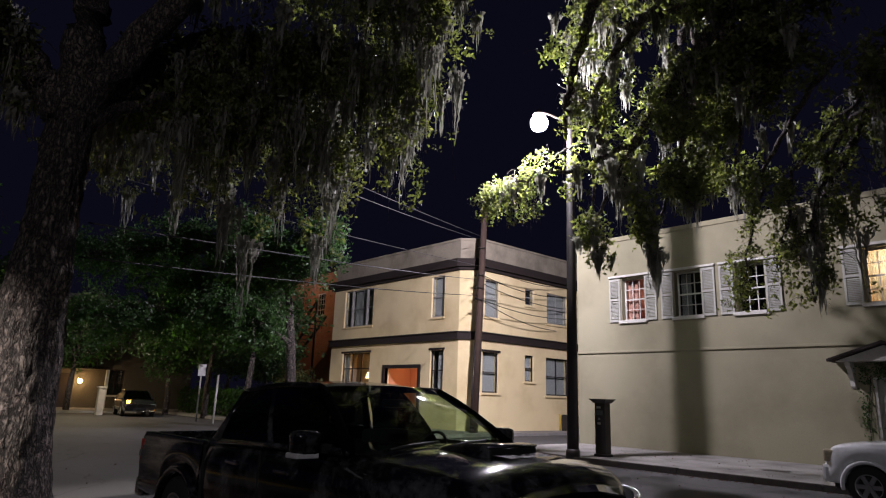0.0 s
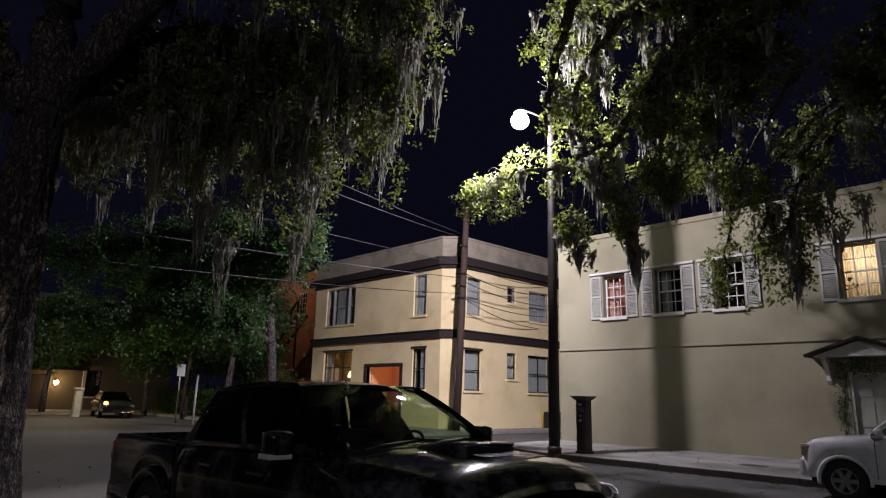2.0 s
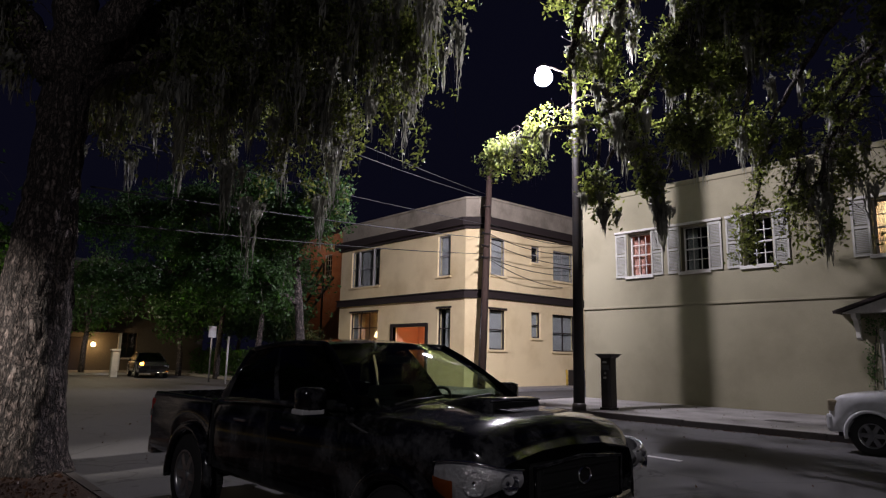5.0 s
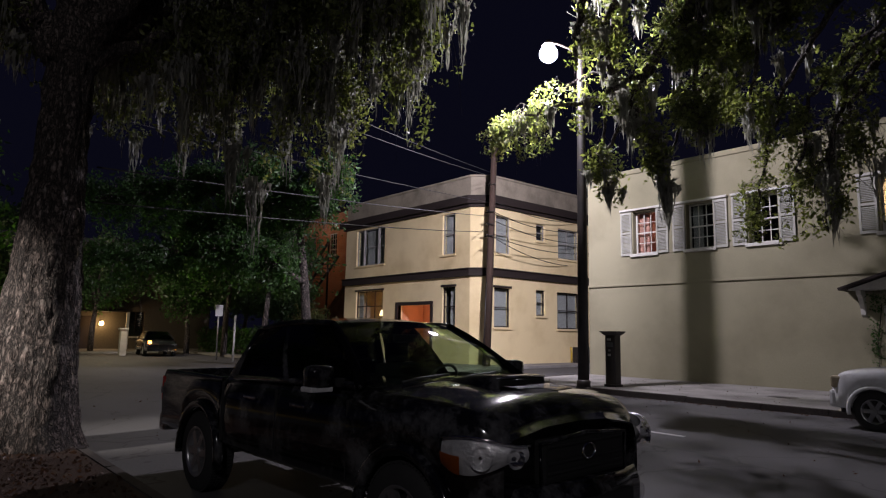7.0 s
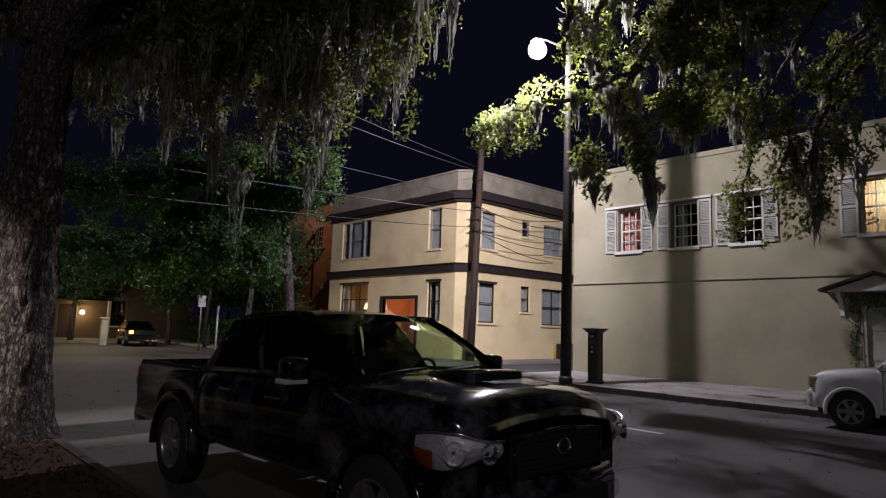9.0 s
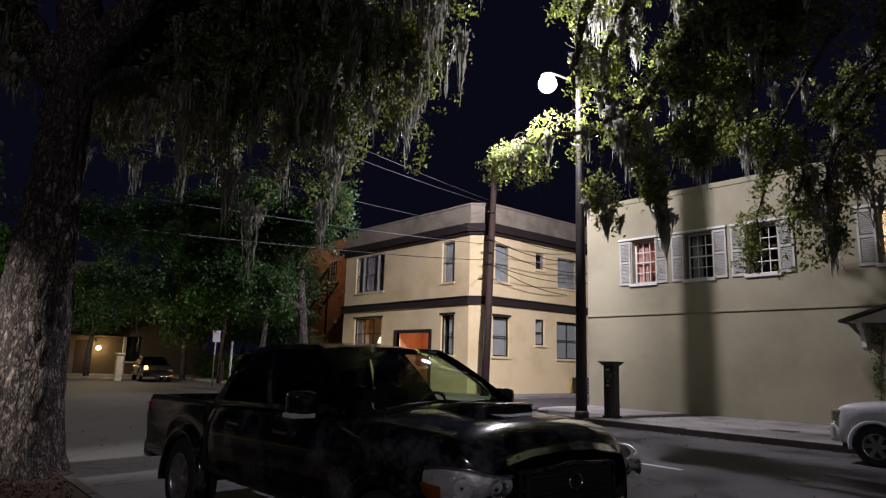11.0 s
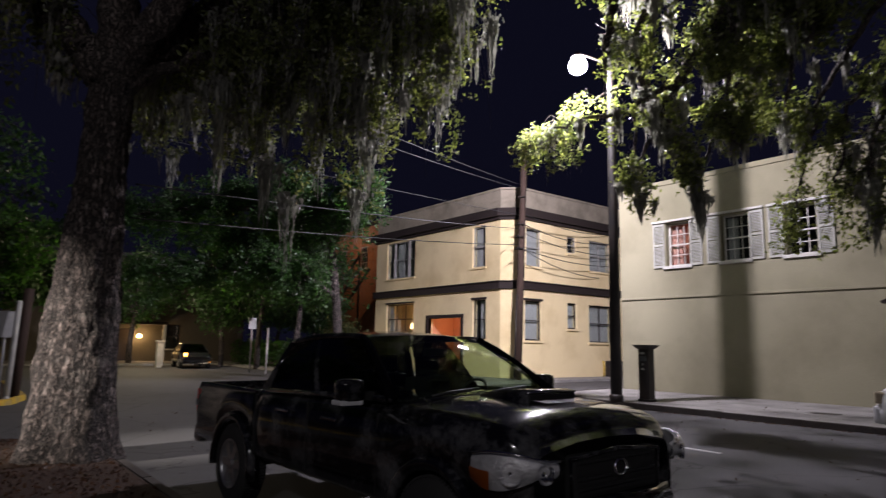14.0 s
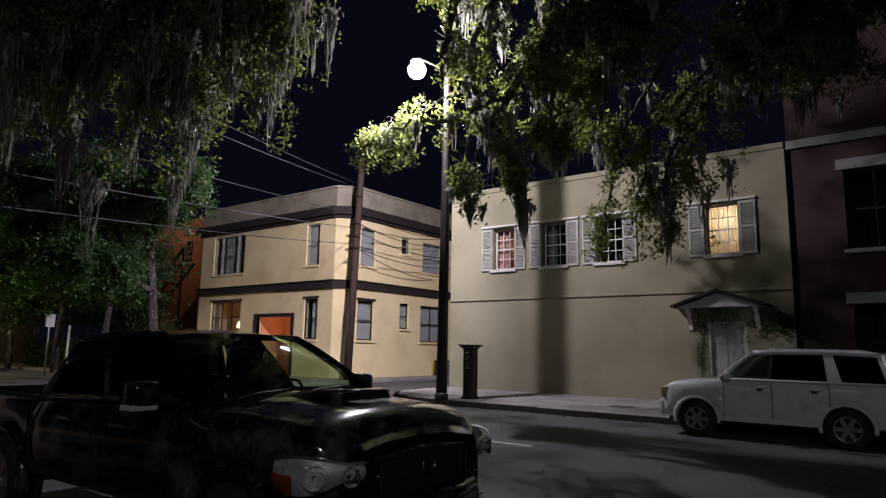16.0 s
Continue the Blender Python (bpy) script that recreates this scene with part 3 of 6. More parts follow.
BF.box(bm, -0.02, 18, 7.55, 7.8, 0.002, 0.12, 0.02)
part("stone_band", bm, CONCRETE, brick)

# ---- yellow corner house ----
house = thing("corner_house", "two-storey pale yellow stucco house with dark brown cornice bands", "house")
HF = Facade((-34.2, 21.4, 0), (1, 0, 0), (0, -1, 0))
HC = Facade((-22.8, 21.4, 0), (1, 1, 0), (1, -1, 0))
HR = Facade((-22.05, 22.15, 0), (0, 1, 0), (1, 0, 0))
FW = [(1.2, 4.15, 5.55, 7.75), (9.3, 10.28, 5.62, 7.73), (1.3, 4.12, 2.2, 4.0), (5.6, 8.45, 0.12, 3.08), (9.35, 10.35, 1.95, 3.95)]
RW = [(0.1, 1.15, 5.6, 7.5), (3.15, 3.85, 6.55, 7.42), (4.95, 6.75, 5.75, 7.42), (0.0, 1.15, 1.93, 3.88), (3.13, 3.85, 2.58, 3.92), (4.85, 6.8, 1.92, 3.9)]
RW = [(a + 0.2, b + 0.2, c, d) for a, b, c, d in RW]
bm = bmesh.new()
HF.wall(bm, 11.4, 8.2, FW, 0.3)
part("front_wall", bm, STUCCO_YELLOW, house)
bm = bmesh.new()
HC.box(bm, 0, 1.061, 0, 8.2, -0.2, 0)
part("corner_wall", bm, STUCCO_YELLOW, house)
bm = bmesh.new()
HR.wall(bm, 16.0, 8.2, RW, 0.3)
part("side_wall", bm, STUCCO_YELLOW, house)
bm = bmesh.new()
box(bm, -34.2, -33.9, 21.7, 38, 0, 8.2)
box(bm, -33.9, -22.35, 37.8, 38, 0, 8.2)
part("rear_wall", bm, STUCCO_YELLOW, house)
for nm, z0, z1, out, mat in (("cornice", 8.02, 8.42, 0.34, TRIM_DARK), ("cornice_soffit", 7.88, 8.015, 0.16, TRIM_DARK), ("band", 4.42, 4.76, 0.14, TRIM_DARK), ("band_cap", 4.765, 4.82, 0.2, TRIM_DARK), ("parapet", 8.425, 9.42, -0.02, STUCCO_PARAPET), ("parapet_cap", 9.425, 9.52, 0.05, STUCCO_PARAPET)):
    bm = bmesh.new()
    k = out * math.tan(radians(22.5))
    ring = []
    for o in (out, -0.3):
        kk = o * math.tan(radians(22.5))
        ring.append([(-34.2 - max(o, 0), 21.4 - o), (-22.8 + kk, 21.4 - o), (-22.05 + o, 22.15 - kk), (-22.05 + o, 38.0)])
    for i in range(3):
        q = [ring[0][i], ring[0][i + 1], ring[1][i + 1], ring[1][i]]
        lo = [bm.verts.new((*p, z0)) for p in q]
        hi = [bm.verts.new((*p, z1)) for p in q]
        bm.faces.new(hi)
        bm.faces.new(lo[::-1])
        for j in range(4):
            bm.faces.new((lo[j], lo[(j + 1) % 4], hi[(j + 1) % 4], hi[j]))
    part(nm, bm, mat, house)
bm = bmesh.new()
box(bm, -33.9, -22.5, 21.75, 37.8, 7.9, 8.0)
part("roof", bm, ROOFING, house)
for k, w in enumerate(FW):
    if k == 3:
        continue
    if k == 0:
        for a, b in ((0.0, 0.23), (0.26, 0.74), (0.77, 1.0)):
            L = w[1] - w[0]
            sash_window(HF, house, w[0] + a * L, w[0] + b * L, w[2], w[3], 1, 2, 0.1, FRAME_GREY, sill=None, drape=(0, 1, CURTAIN), behind=None)
        for a in (0.23, 0.74):
            bm = bmesh.new()
            HF.box(bm, w[0] + a * L, w[0] + (a + 0.03) * L, w[2], w[3], -0.16, -0.04)
            part("mullion", bm, FRAME_GREY, house)
        bm = bmesh.new()
        HF.box(bm, w[0] - 0.1, w[1] + 0.1, w[2] - 0.1, w[2] - 0.002, -0.1, 0.08, 0.01)
        part("sill", bm, STUCCO_YELLOW, house)
    elif k == 2:
        sash_window(HF, house, *w, 3, 2, 0.1, TRIM_DARK, 0.07, STUCCO_YELLOW, TRIM_DARK, behind=ROOM, drape=(0.0, 0.16, CURTAIN), label="lit window with a table lamp inside")
    else:
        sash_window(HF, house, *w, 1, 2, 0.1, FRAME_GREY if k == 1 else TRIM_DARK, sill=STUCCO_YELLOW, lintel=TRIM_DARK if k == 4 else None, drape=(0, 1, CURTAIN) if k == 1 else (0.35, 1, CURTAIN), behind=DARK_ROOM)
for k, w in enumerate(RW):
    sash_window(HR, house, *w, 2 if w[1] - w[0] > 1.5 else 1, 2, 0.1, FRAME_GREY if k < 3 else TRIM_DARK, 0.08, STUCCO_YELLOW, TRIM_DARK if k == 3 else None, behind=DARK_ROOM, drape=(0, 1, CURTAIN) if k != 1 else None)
# porch recess with an orange-lit doorway
bm = bmesh.new()
HF.box(bm, 5.42, 5.6, 0.12, 3.26, -0.2, 0.07)
HF.box(bm, 8.45, 8.63, 0.12, 3.26, -0.2, 0.07)
HF.box(bm, 5.6, 8.45, 3.08, 3.26, -0.2, 0.07)
part("door_surround", bm, TRIM_DARK, house)
bm = bmesh.new()
HF.box(bm, 5.4, 8.65, 0.1, 3.3, -1.9, -1.8)
HF.box(bm, 5.4, 5.6, 0.1, 3.3, -1.8, -0.31)
HF.box(bm, 8.45, 8.65, 0.1, 3.3, -1.8, -0.31)
HF.box(bm, 5.4, 8.65, 3.3, 3.4, -1.9, -0.31)
part("porch_lining", bm, plain("orange_porch_plaster", (0.66, 0.34, 0.20), 0.9), house)
lamp("porch_lamp", "POINT", (-27.1, 22.3, 2.75), 17, (1.0, 0.55, 0.28), 0.08)
lamp("parlour_lamp", "POINT", (-31.1, 22.25, 2.75), 30, (1.0, 0.66, 0.3), 0.1)
bm = bmesh.new()
bmesh.ops.create_cone(bm, cap_ends=False, segments=20, radius1=0.26, radius2=0.15, depth=0.34, matrix=Matrix.Translation((-31.1, 22.2, 2.75)))
tl = thing("table_lamp", "glowing table lamp behind a house window", "lamp")
part("shade", bm, glow("lit_lamp_shade", (1.0, 0.75, 0.4), 4.0), tl)
tube_ob("stem", [(-31.1, 22.2, 1.98), (-31.1, 22.2, 2.6)], 0.03, TRIM_DARK, tl)
bm = bmesh.new()
HF.box(bm, 2.6, 3.6, 1.9, 1.98, -1.1, -0.5)
part("table", bm, TRIM_DARK, tl)
# wall-side air conditioner and pipe
ac = thing("air_conditioner", "small dark condenser unit on the ground by the house", "air conditioner")
bm = bmesh.new()
box(bm, -21.98, -21.35, 28.4, 29.1, 0.1, 0.95, 0.03)
part("cabinet", bm, STEEL_DARK, ac)
bm = bmesh.new()
for i in range(9):
    box(bm, -21.345, -21.33, 28.46, 29.04, 0.2 + i * 0.08, 0.24 + i * 0.08)
part("grille_slats", bm, FRAME_GREY, ac)
bm = bmesh.new()
box(bm, -22.0, -21.3, 28.35, 29.15, 0.0, 0.1)
part("plinth", bm, CONCRETE, ac)
tagged(tube_ob("standpipe", [(-21.9, 28.2, 0.0), (-21.9, 28.2, 0.85), (-21.95, 28.2, 0.95)], 0.05, YELLOW_PAINT), "short yellow pipe against the house wall", "pipe")

# ---- orange brick building beyond, with outside stairs ----
ob_b = thing("orange_brick_building", "orange brick building with a dark outside staircase", "building")
OF = Facade((-52, 27.0, 0), (1, 0, 0), (0, -1, 0))
OW = [(2.9, 4.0, 8.1, 9.6), (6.2, 7.4, 7.8, 9.6), (2.9, 4.0, 3.6, 5.2)]
bm = bmesh.new()
OF.wall(bm, 16, 11.2, OW, 0.3)
part("wall", bm, BRICK_ORANGE, ob_b)
bm = bmesh.new()
OF.box(bm, -0.1, 16, 11.2, 11.5, -0.4, 0.15)
part("coping", bm, TRIM_DARK, ob_b)
for w in OW:
    sash_window(OF, ob_b, *w, 3, 4, 0.1, TRIM_WHITE, 0.05, TRIM_WHITE, None)
bm = bmesh.new()
OF.box(bm, 1.0, 1.9, 0, 6.4, 0.01, 0.5)
part("pilaster", bm, STUCCO_WHITE, ob_b, "pale stucco pier at the corner")
st = thing("outside_staircase", "dark iron outside staircase climbing the brick wall", "staircase")
for a, b in (((-48, 25.9, 3.2), (-42.5, 25.9, 7.4)), ((-48, 25.0, 3.2), (-42.5, 25.0, 7.4)), ((-48, 25.0, 4.2), (-42.5, 25.0, 8.4)), ((-42.5, 25.2, 3.2), (-47.0, 25.2, 0.2))):
    tube_ob("stringer", [a, b], 0.12, STEEL_DARK, st, 4)
for i in range(16):
    k = (i + 0.5) / 16
    bm = bmesh.new()
    x, z = -48 + 5.5 * k, 3.2 + 4.2 * k
    box(bm, x - 0.15, x + 0.15, 25.02, 25.88, z, z + 0.04)
    part("tread", bm, STEEL_DARK, st)
for x, z in ((-48, 3.2), (-42.5, 7.4)):
    tube_ob("post", [(x, 25.0, 0), (x, 25.0, z + 1.1)], 0.08, STEEL_DARK, st, 6)
# added lamp without a fixture, brightens the orange brick wall
lamp("brick_wall_fill", "POINT", (-45.5, 23.6, 9.0), 70, (1.0, 0.58, 0.34), 0.1)

# ---- far end of the street ----
far = thing("far_house", "dark far house with a lit porch", "house")
FFc = Facade((-50, 3.0, 0), (0, 1, 0), (1, 0, 0))
bm = bmesh.new()
fw = [(6.9, 7.9, 0.12, 2.4), (3.0, 4.2, 1.0, 2.8), (10.0, 11.2, 1.0, 2.8), (3.0, 4.2, 4.4, 6.2), (7.0, 8.2, 4.4, 6.2), (10.0, 11.2, 4.4, 6.2)]
FFc.wall(bm, 16, 7.5, fw, 0.3)
# stucco darkened in colour to stand for the unlit far end of the street
part("wall", bm, surf("night_dark_stucco", (0.06, 0.052, 0.04), (0.1, 0.085, 0.065), 8, 0.9, 0.3), far)
for w in fw[1:]:
    sash_window(FFc, far, *w, 2, 2, 0.1, TRIM_DARK, 0.05, TRIM_WHITE, None)
bm = bmesh.new()
FFc.box(bm, 6.95, 7.85, 0.14, 2.38, -0.18, -0.12)
part("door", bm, TRIM_DARK, far)
bm = bmesh.new()
FFc.box(bm, -0.4, 16.4, 7.5, 7.8, -6, 0.5)
part("roof", bm, ROOFING, far)
bm = bmesh.new()
FFc.box(bm, 5.2, 9.8, 2.7, 2.9, 0.01, 2.0)
part("porch_roof", bm, TRIM_DARK, far)
for u in (5.4, 9.5):
    bm = bmesh.new()
    FFc.box(bm, u, u + 0.18, 0.12, 2.7, 1.7, 1.88)
    part("porch_post", bm, TRIM_WHITE, far)
pl = thing("porch_light", "glowing warm porch lantern on the far house", "lamp")
bm = bmesh.new()
bmesh.ops.create_uvsphere(bm, u_segments=12, v_segments=8, radius=0.16, matrix=Matrix.Translation((-49.75, 11.3, 1.9)))
part("globe", bm, PORCH_GLOW, pl)
bm = bmesh.new()
box(bm, -50.0, -49.7, 11.25, 11.35, 2.05, 2.12)
part("wall_bracket", bm, TRIM_DARK, pl)
lamp("far_porch_lamp", "POINT", (-49.2, 11.3, 1.95), 60, (1.0, 0.6, 0.25), 0.12)
lamp("far_street_lamp", "POINT", (-38.5, 7.0, 4.8), 210, (1.0, 0.82, 0.5), 0.15)
gp = thing("gate_pier", "pale gate pier at the far sidewalk", "pier")
bm = bmesh.new()
box(bm, -41.0, -40.65, 10.3, 10.65, 0.0, 1.5, 0.02)
part("shaft", bm, TRIM_WHITE, gp)
bm = bmesh.new()
box(bm, -41.06, -40.59, 10.24, 10.71, 1.5, 1.6, 0.02)
part("cap", bm, TRIM_WHITE, gp)

# added copy of the far house that fills the black gap behind the island
tagged(copy_thing(far, pose(-6.0, -19.0, 0)), "added copy of the far house closing the dark view past the island", "house")

# ---- vehicles ----


def lathe(profile, seg, axis_y=True):
    """Revolve (radius, width) pairs about the y axis."""
    V, Fc, n = [], [], len(profile)
    for i in range(seg):
        a = 2 * math.pi * i / seg
        for r, w in profile:
            V.append((r * math.cos(a), w, r * math.sin(a)))
    for i in range(seg):
        j = (i + 1) % seg
        for k in range(n - 1):
            Fc.append((i * n + k, i * n + k + 1, j * n + k + 1, j * n + k))
    return V, Fc


def wheel(vehicle, x, y, r, width, side, spokes=6):
    """A tyre and a spoked rim; side is -1 or 1, the way the rim faces."""
    V, Fc = lathe([(r * 0.62, width / 2), (r * 0.72, width / 2 + 0.012), (r * 0.93, width / 2 - 0.005), (r, width / 2 - 0.04), (r, -width / 2 + 0.04), (r * 0.93, -width / 2 + 0.005), (r * 0.62, -width / 2)], 40)
    wh = mesh_ob("wheel", V, Fc, RUBBER, vehicle, smooth=True)
    wh.location = (x, y, r)
    b = bmesh.new()
    for k in range(72):
        a = 2 * math.pi * k / 72
        m = Matrix.Rotation(a, 4, "Y") @ Matrix.Translation((r, 0, 0))
        for w0 in (-width * 0.4, -width * 0.12, width * 0.16):
            box(b, -0.006, 0.010, w0, w0 + width * 0.22, -0.010, 0.010, 0, m)
    part("tread", b, RUBBER, wh)
    V, Fc = lathe([(r * 0.64, side * width / 2), (r * 0.60, side * (width / 2 + 0.004)), (r * 0.57, side * (width / 2 - 0.02)), (r * 0.56, -side * width * 0.3)], 40)
    mesh_ob("rim", V, Fc, ALLOY, wh, smooth=True)
    b = bmesh.new()
    for k in range(spokes):
        m = Matrix.Rotation(2 * math.pi * k / spokes, 4, "Y")
        y0, y1 = sorted((side * (width / 2 - 0.06), side * (width / 2 - 0.015)))
        v = box(b, r * 0.1, r * 0.58, y0, y1, -0.035, 0.035, 0, m)
    bmesh.ops.create_cone(b, cap_ends=True, segments=20, radius1=r * 0.17, radius2=r * 0.13, depth=0.06, matrix=Matrix.Translation((0, side * (width / 2 - 0.03), 0)) @ Matrix.Rotation(radians(-90 * side), 4, "X"))
    part("spokes", b, ALLOY, wh, "bright alloy spokes")
    V, Fc = lathe([(0.001, side * (width / 2 - 0.09)), (r * 0.56, side * (width / 2 - 0.09))], 24)
    mesh_ob("brake_disc", V, Fc, STEEL_DARK, wh)
    return wh


def loft_body(name, vehicle, stations, axles, arch_r, paint, sill, crown=0.03, label=""):
    """A car body lofted along x; stations (x, top z, half width); arches are raised out of its sides."""
    X = np.arange(stations[0][0], stations[-1][0] + 1e-6, 0.05)
    sx = [s[0] for s in stations]
    top, hw = np.interp(X, sx, [s[1] for s in stations]), np.interp(X, sx, [s[2] for s in stations])
    for _ in range(3):
        top[1:-1] = (top[:-2] + 2 * top[1:-1] + top[2:]) / 4
        hw[1:-1] = (hw[:-2] + 2 * hw[1:-1] + hw[2:]) / 4
    V, Fc = [], []
    for x, zt, w in zip(X, top, hw):
        zb = sill
        for ax, az in axles:
            d = abs(x - ax)
            if d < arch_r:
                zb = max(zb, az + math.sqrt(arch_r ** 2 - d * d))
        zb = min(zb, zt - 0.14)
        h = zt - zb
        half = [(w * 0.93, zb), (w * 0.985, zb + 0.05), (w, zb + h * 0.4), (w * 0.995, zb + h * 0.7), (w * 0.965, zt - 0.07), (w * 0.93, zt - 0.02), (w * 0.86, zt), (w * 0.45, zt + crown * 0.8), (0, zt + crown)]
        ring = [(x, -a, b) for a, b in half] + [(x, a, b) for a, b in half[-2::-1]]
        V += ring
    n = 17
    for i in range(len(X) - 1):
        for k in range(n):
            k2 = (k + 1) % n
            Fc.append((i * n + k, i * n + k2, (i + 1) * n + k2, (i + 1) * n + k))
    Fc.append(tuple(range(n)))
    Fc.append(tuple(range((len(X) - 1) * n, len(X) * n))[::-1])
    return mesh_ob(name, V, Fc, paint, vehicle, label, smooth=True)


def cabin(vehicle, paint, belt, roof, bays, wb, wr, front_glass, bulge=0.05, rail=0.035, arch=0.03, far_bays=None):
    """Glazed cabin. belt, roof: (rear x, z, front x, z); bays: (belt from, to, roof from, to, material) as fractions along a side."""
    (bx0, bz0, bx1, bz1), (rx0, rz0, rx1, rz1) = belt, roof

    def bp(k, s):
        return Vector((bx0 + (bx1 - bx0) * k, s * wb, bz0 + (bz1 - bz0) * k))

    def rp(k, s):
        return Vector((rx0 + (rx1 - rx0) * k, s * (wr - 0.03 * k * k), rz0 + (rz1 - rz0) * k + arch * 4 * k * (1 - k)))

    def sheet(name, f, nu, nv, material):
        V = [tuple(f(i / nu, j / nv)) for i in range(nu + 1) for j in range(nv + 1)]
        Fc = [(i * (nv + 1) + j, (i + 1) * (nv + 1) + j, (i + 1) * (nv + 1) + j + 1, i * (nv + 1) + j + 1) for i in range(nu) for j in range(nv)]
        return mesh_ob(name, V, Fc, material, vehicle, smooth=True)

    def roof_at(u, v):
        p = rp(u, -1).lerp(rp(u, 1), v)
        return p + Vector(((0.10 * (4 * v * (1 - v))) * (2 * u - 1) * abs(2 * u - 1), 0, bulge * (1 - (2 * v - 1) ** 2) * (0.55 + 0.45 * 4 * u * (1 - u))))
    sheet("roof", roof_at, 16, 14, paint)
    sheet("windscreen", lambda u, v: (bp(1, -1).lerp(bp(1, 1), v) + Vector((0.12 * 4 * v * (1 - v), 0, 0))).lerp(roof_at(1, v), u) + Vector((0.03, 0, 0.03)) * (4 * u * (1 - u)), 8, 12, front_glass)
    sheet("rear_window", lambda u, v: (bp(0, -1).lerp(bp(0, 1), v)).lerp(roof_at(0, v), u), 6, 10, TINTED_GLASS)
    for s in (-1, 1):
        for k0, k1, r0, r1, mat in (bays if s < 0 or not far_bays else far_bays):
            nm = "pillar" if mat in (paint, BLACK_PLASTIC, PILLAR_PAINT) else "side_window"
            out = 0.004 if nm == "side_window" else 0.0
            sheet(nm, lambda u, v: bp(k0 + (k1 - k0) * u, s).lerp(rp(r0 + (r1 - r0) * u, s), v) + Vector((0, s * (0.03 * 4 * v * (1 - v) + out), 0)), 6, 6, mat)
        tube_ob("front_pillar", [bp(1, s).lerp(rp(1, s), t) + Vector((0.02, 0, 0.02)) * 4 * t * (1 - t) for t in (0, 0.25, 0.5, 0.75, 1)], [0.045, 0.04, 0.037, 0.036, rail], PILLAR_PAINT if far_bays else paint, vehicle, 8)
        tube_ob("rear_pillar", [bp(0, s), rp(0, s)], [0.055, rail], paint, vehicle, 8)
        tube_ob("roof_rail", [rp(t / 12, s) for t in range(13)], rail, paint, vehicle, 8)
        tube_ob("belt_rail", [bp(0, s), bp(1, s)], 0.026, paint, vehicle, 8)


def seat(vehicle, x, y, z, w=0.5):
    b = bmesh.new()
    box(b, x - 0.25, x + 0.28, y - w / 2, y + w / 2, z, z + 0.14, 0.04)
    box(b, x - 0.38, x - 0.24, y - w / 2, y + w / 2, z + 0.05, z + 0.62, 0.05)
    box(b, x - 0.38, x - 0.28, y - 0.13, y + 0.13, z + 0.63, z + 0.82, 0.04)
    part("seat", b, SEAT_CLOTH, vehicle)


def flare(vehicle, ax, az, r, y, material, width=0.07):
    pts = [(ax + r * math.cos(radians(a)), y, az + r * math.sin(radians(a))) for a in range(-12, 193, 8)]
    tube_ob("wheel_arch", pts, width / 2, material, vehicle, 8)


# black double-cab pickup
truck = thing("pickup_truck", "parked glossy black double-cab pickup truck with hood scoop", "pickup truck", at=pose(-7.88, 3.33, 0, 0, 0, 2.2))
R_T, HW = 0.385, 0.93
AX = [(1.15, R_T), (4.40, R_T)]
loft_body("body", truck, [(1.60, 1.16, 0.90), (1.9, 1.17, 0.915), (3.5, 1.19, 0.925), (3.85, 1.20, 0.93), (4.4, 1.20, 0.935), (4.8, 1.175, 0.92), (4.97, 1.145, 0.88), (5.07, 1.10, 0.82), (5.14, 1.02, 0.76), (5.18, 0.90, 0.70)], AX, 0.47, TRUCK_PAINT, 0.50, 0.06, "glossy black painted cab and hood")
# open bed
for s in (-1, 1):
    V, Fc = [], []
    X = np.arange(0.10, 1.601, 0.05)
    for x in X:
        d = abs(x - 1.15)
        zb = max(0.52, R_T + math.sqrt(0.47 ** 2 - d * d)) if d < 0.47 else 0.52
        V += [(x, s * 0.86, zb), (x, s * 0.90, zb + 0.04), (x, s * 0.915, (zb + 1.13) / 2), (x, s * 0.90, 1.10), (x, s * 0.88, 1.15), (x, s * 0.80, 1.15), (x, s * 0.79, 1.12), (x, s * 0.79, 0.62)]
    for i in range(len(X) - 1):
        for k in range(7):
            Fc.append((i * 8 + k, i * 8 + k + 1, (i + 1) * 8 + k + 1, (i + 1) * 8 + k))
    mesh_ob("bed_side", V, Fc, TRUCK_PAINT, truck, smooth=True)
    bm = bmesh.new()
    box(bm, 0.04, 0.16, min(s * 0.74, s * 0.905), max(s * 0.74, s * 0.905), 0.80, 1.08, 0.02)
    tl_ = part("tail_light", bm, RED_LENS, truck, "red and clear tail light")
    bm = bmesh.new()
    box(bm, 0.032, 0.10, min(s * 0.78, s * 0.909), max(s * 0.78, s * 0.909), 0.88, 0.96, 0.01)
    part("reverse_lens", bm, CHROME, tl_)
bm = bmesh.new()
box(bm, 0.12, 1.6, -0.79, 0.79, 0.58, 0.63)
box(bm, 1.54, 1.62, -0.86, 0.86, 0.52, 1.14)
part("bed_floor", bm, BLACK_PLASTIC, truck)
bm = bmesh.new()
box(bm, 0.06, 0.13, -0.74, 0.74, 0.58, 1.15, 0.02)
part("tailgate", bm, TRUCK_PAINT, truck)
bm = bmesh.new()
box(bm, -0.06, 0.12, -0.88, 0.88, 0.46, 0.66, 0.04)
part("rear_bumper", bm, CHROME, truck, "chrome step bumper")
NEAR_BAYS = [(0.03, 0.45, 0.05, 0.42, TINTED_GLASS), (0.45, 0.50, 0.42, 0.47, TRUCK_PAINT), (0.50, 0.98, 0.47, 0.98, TINTED_GLASS)]
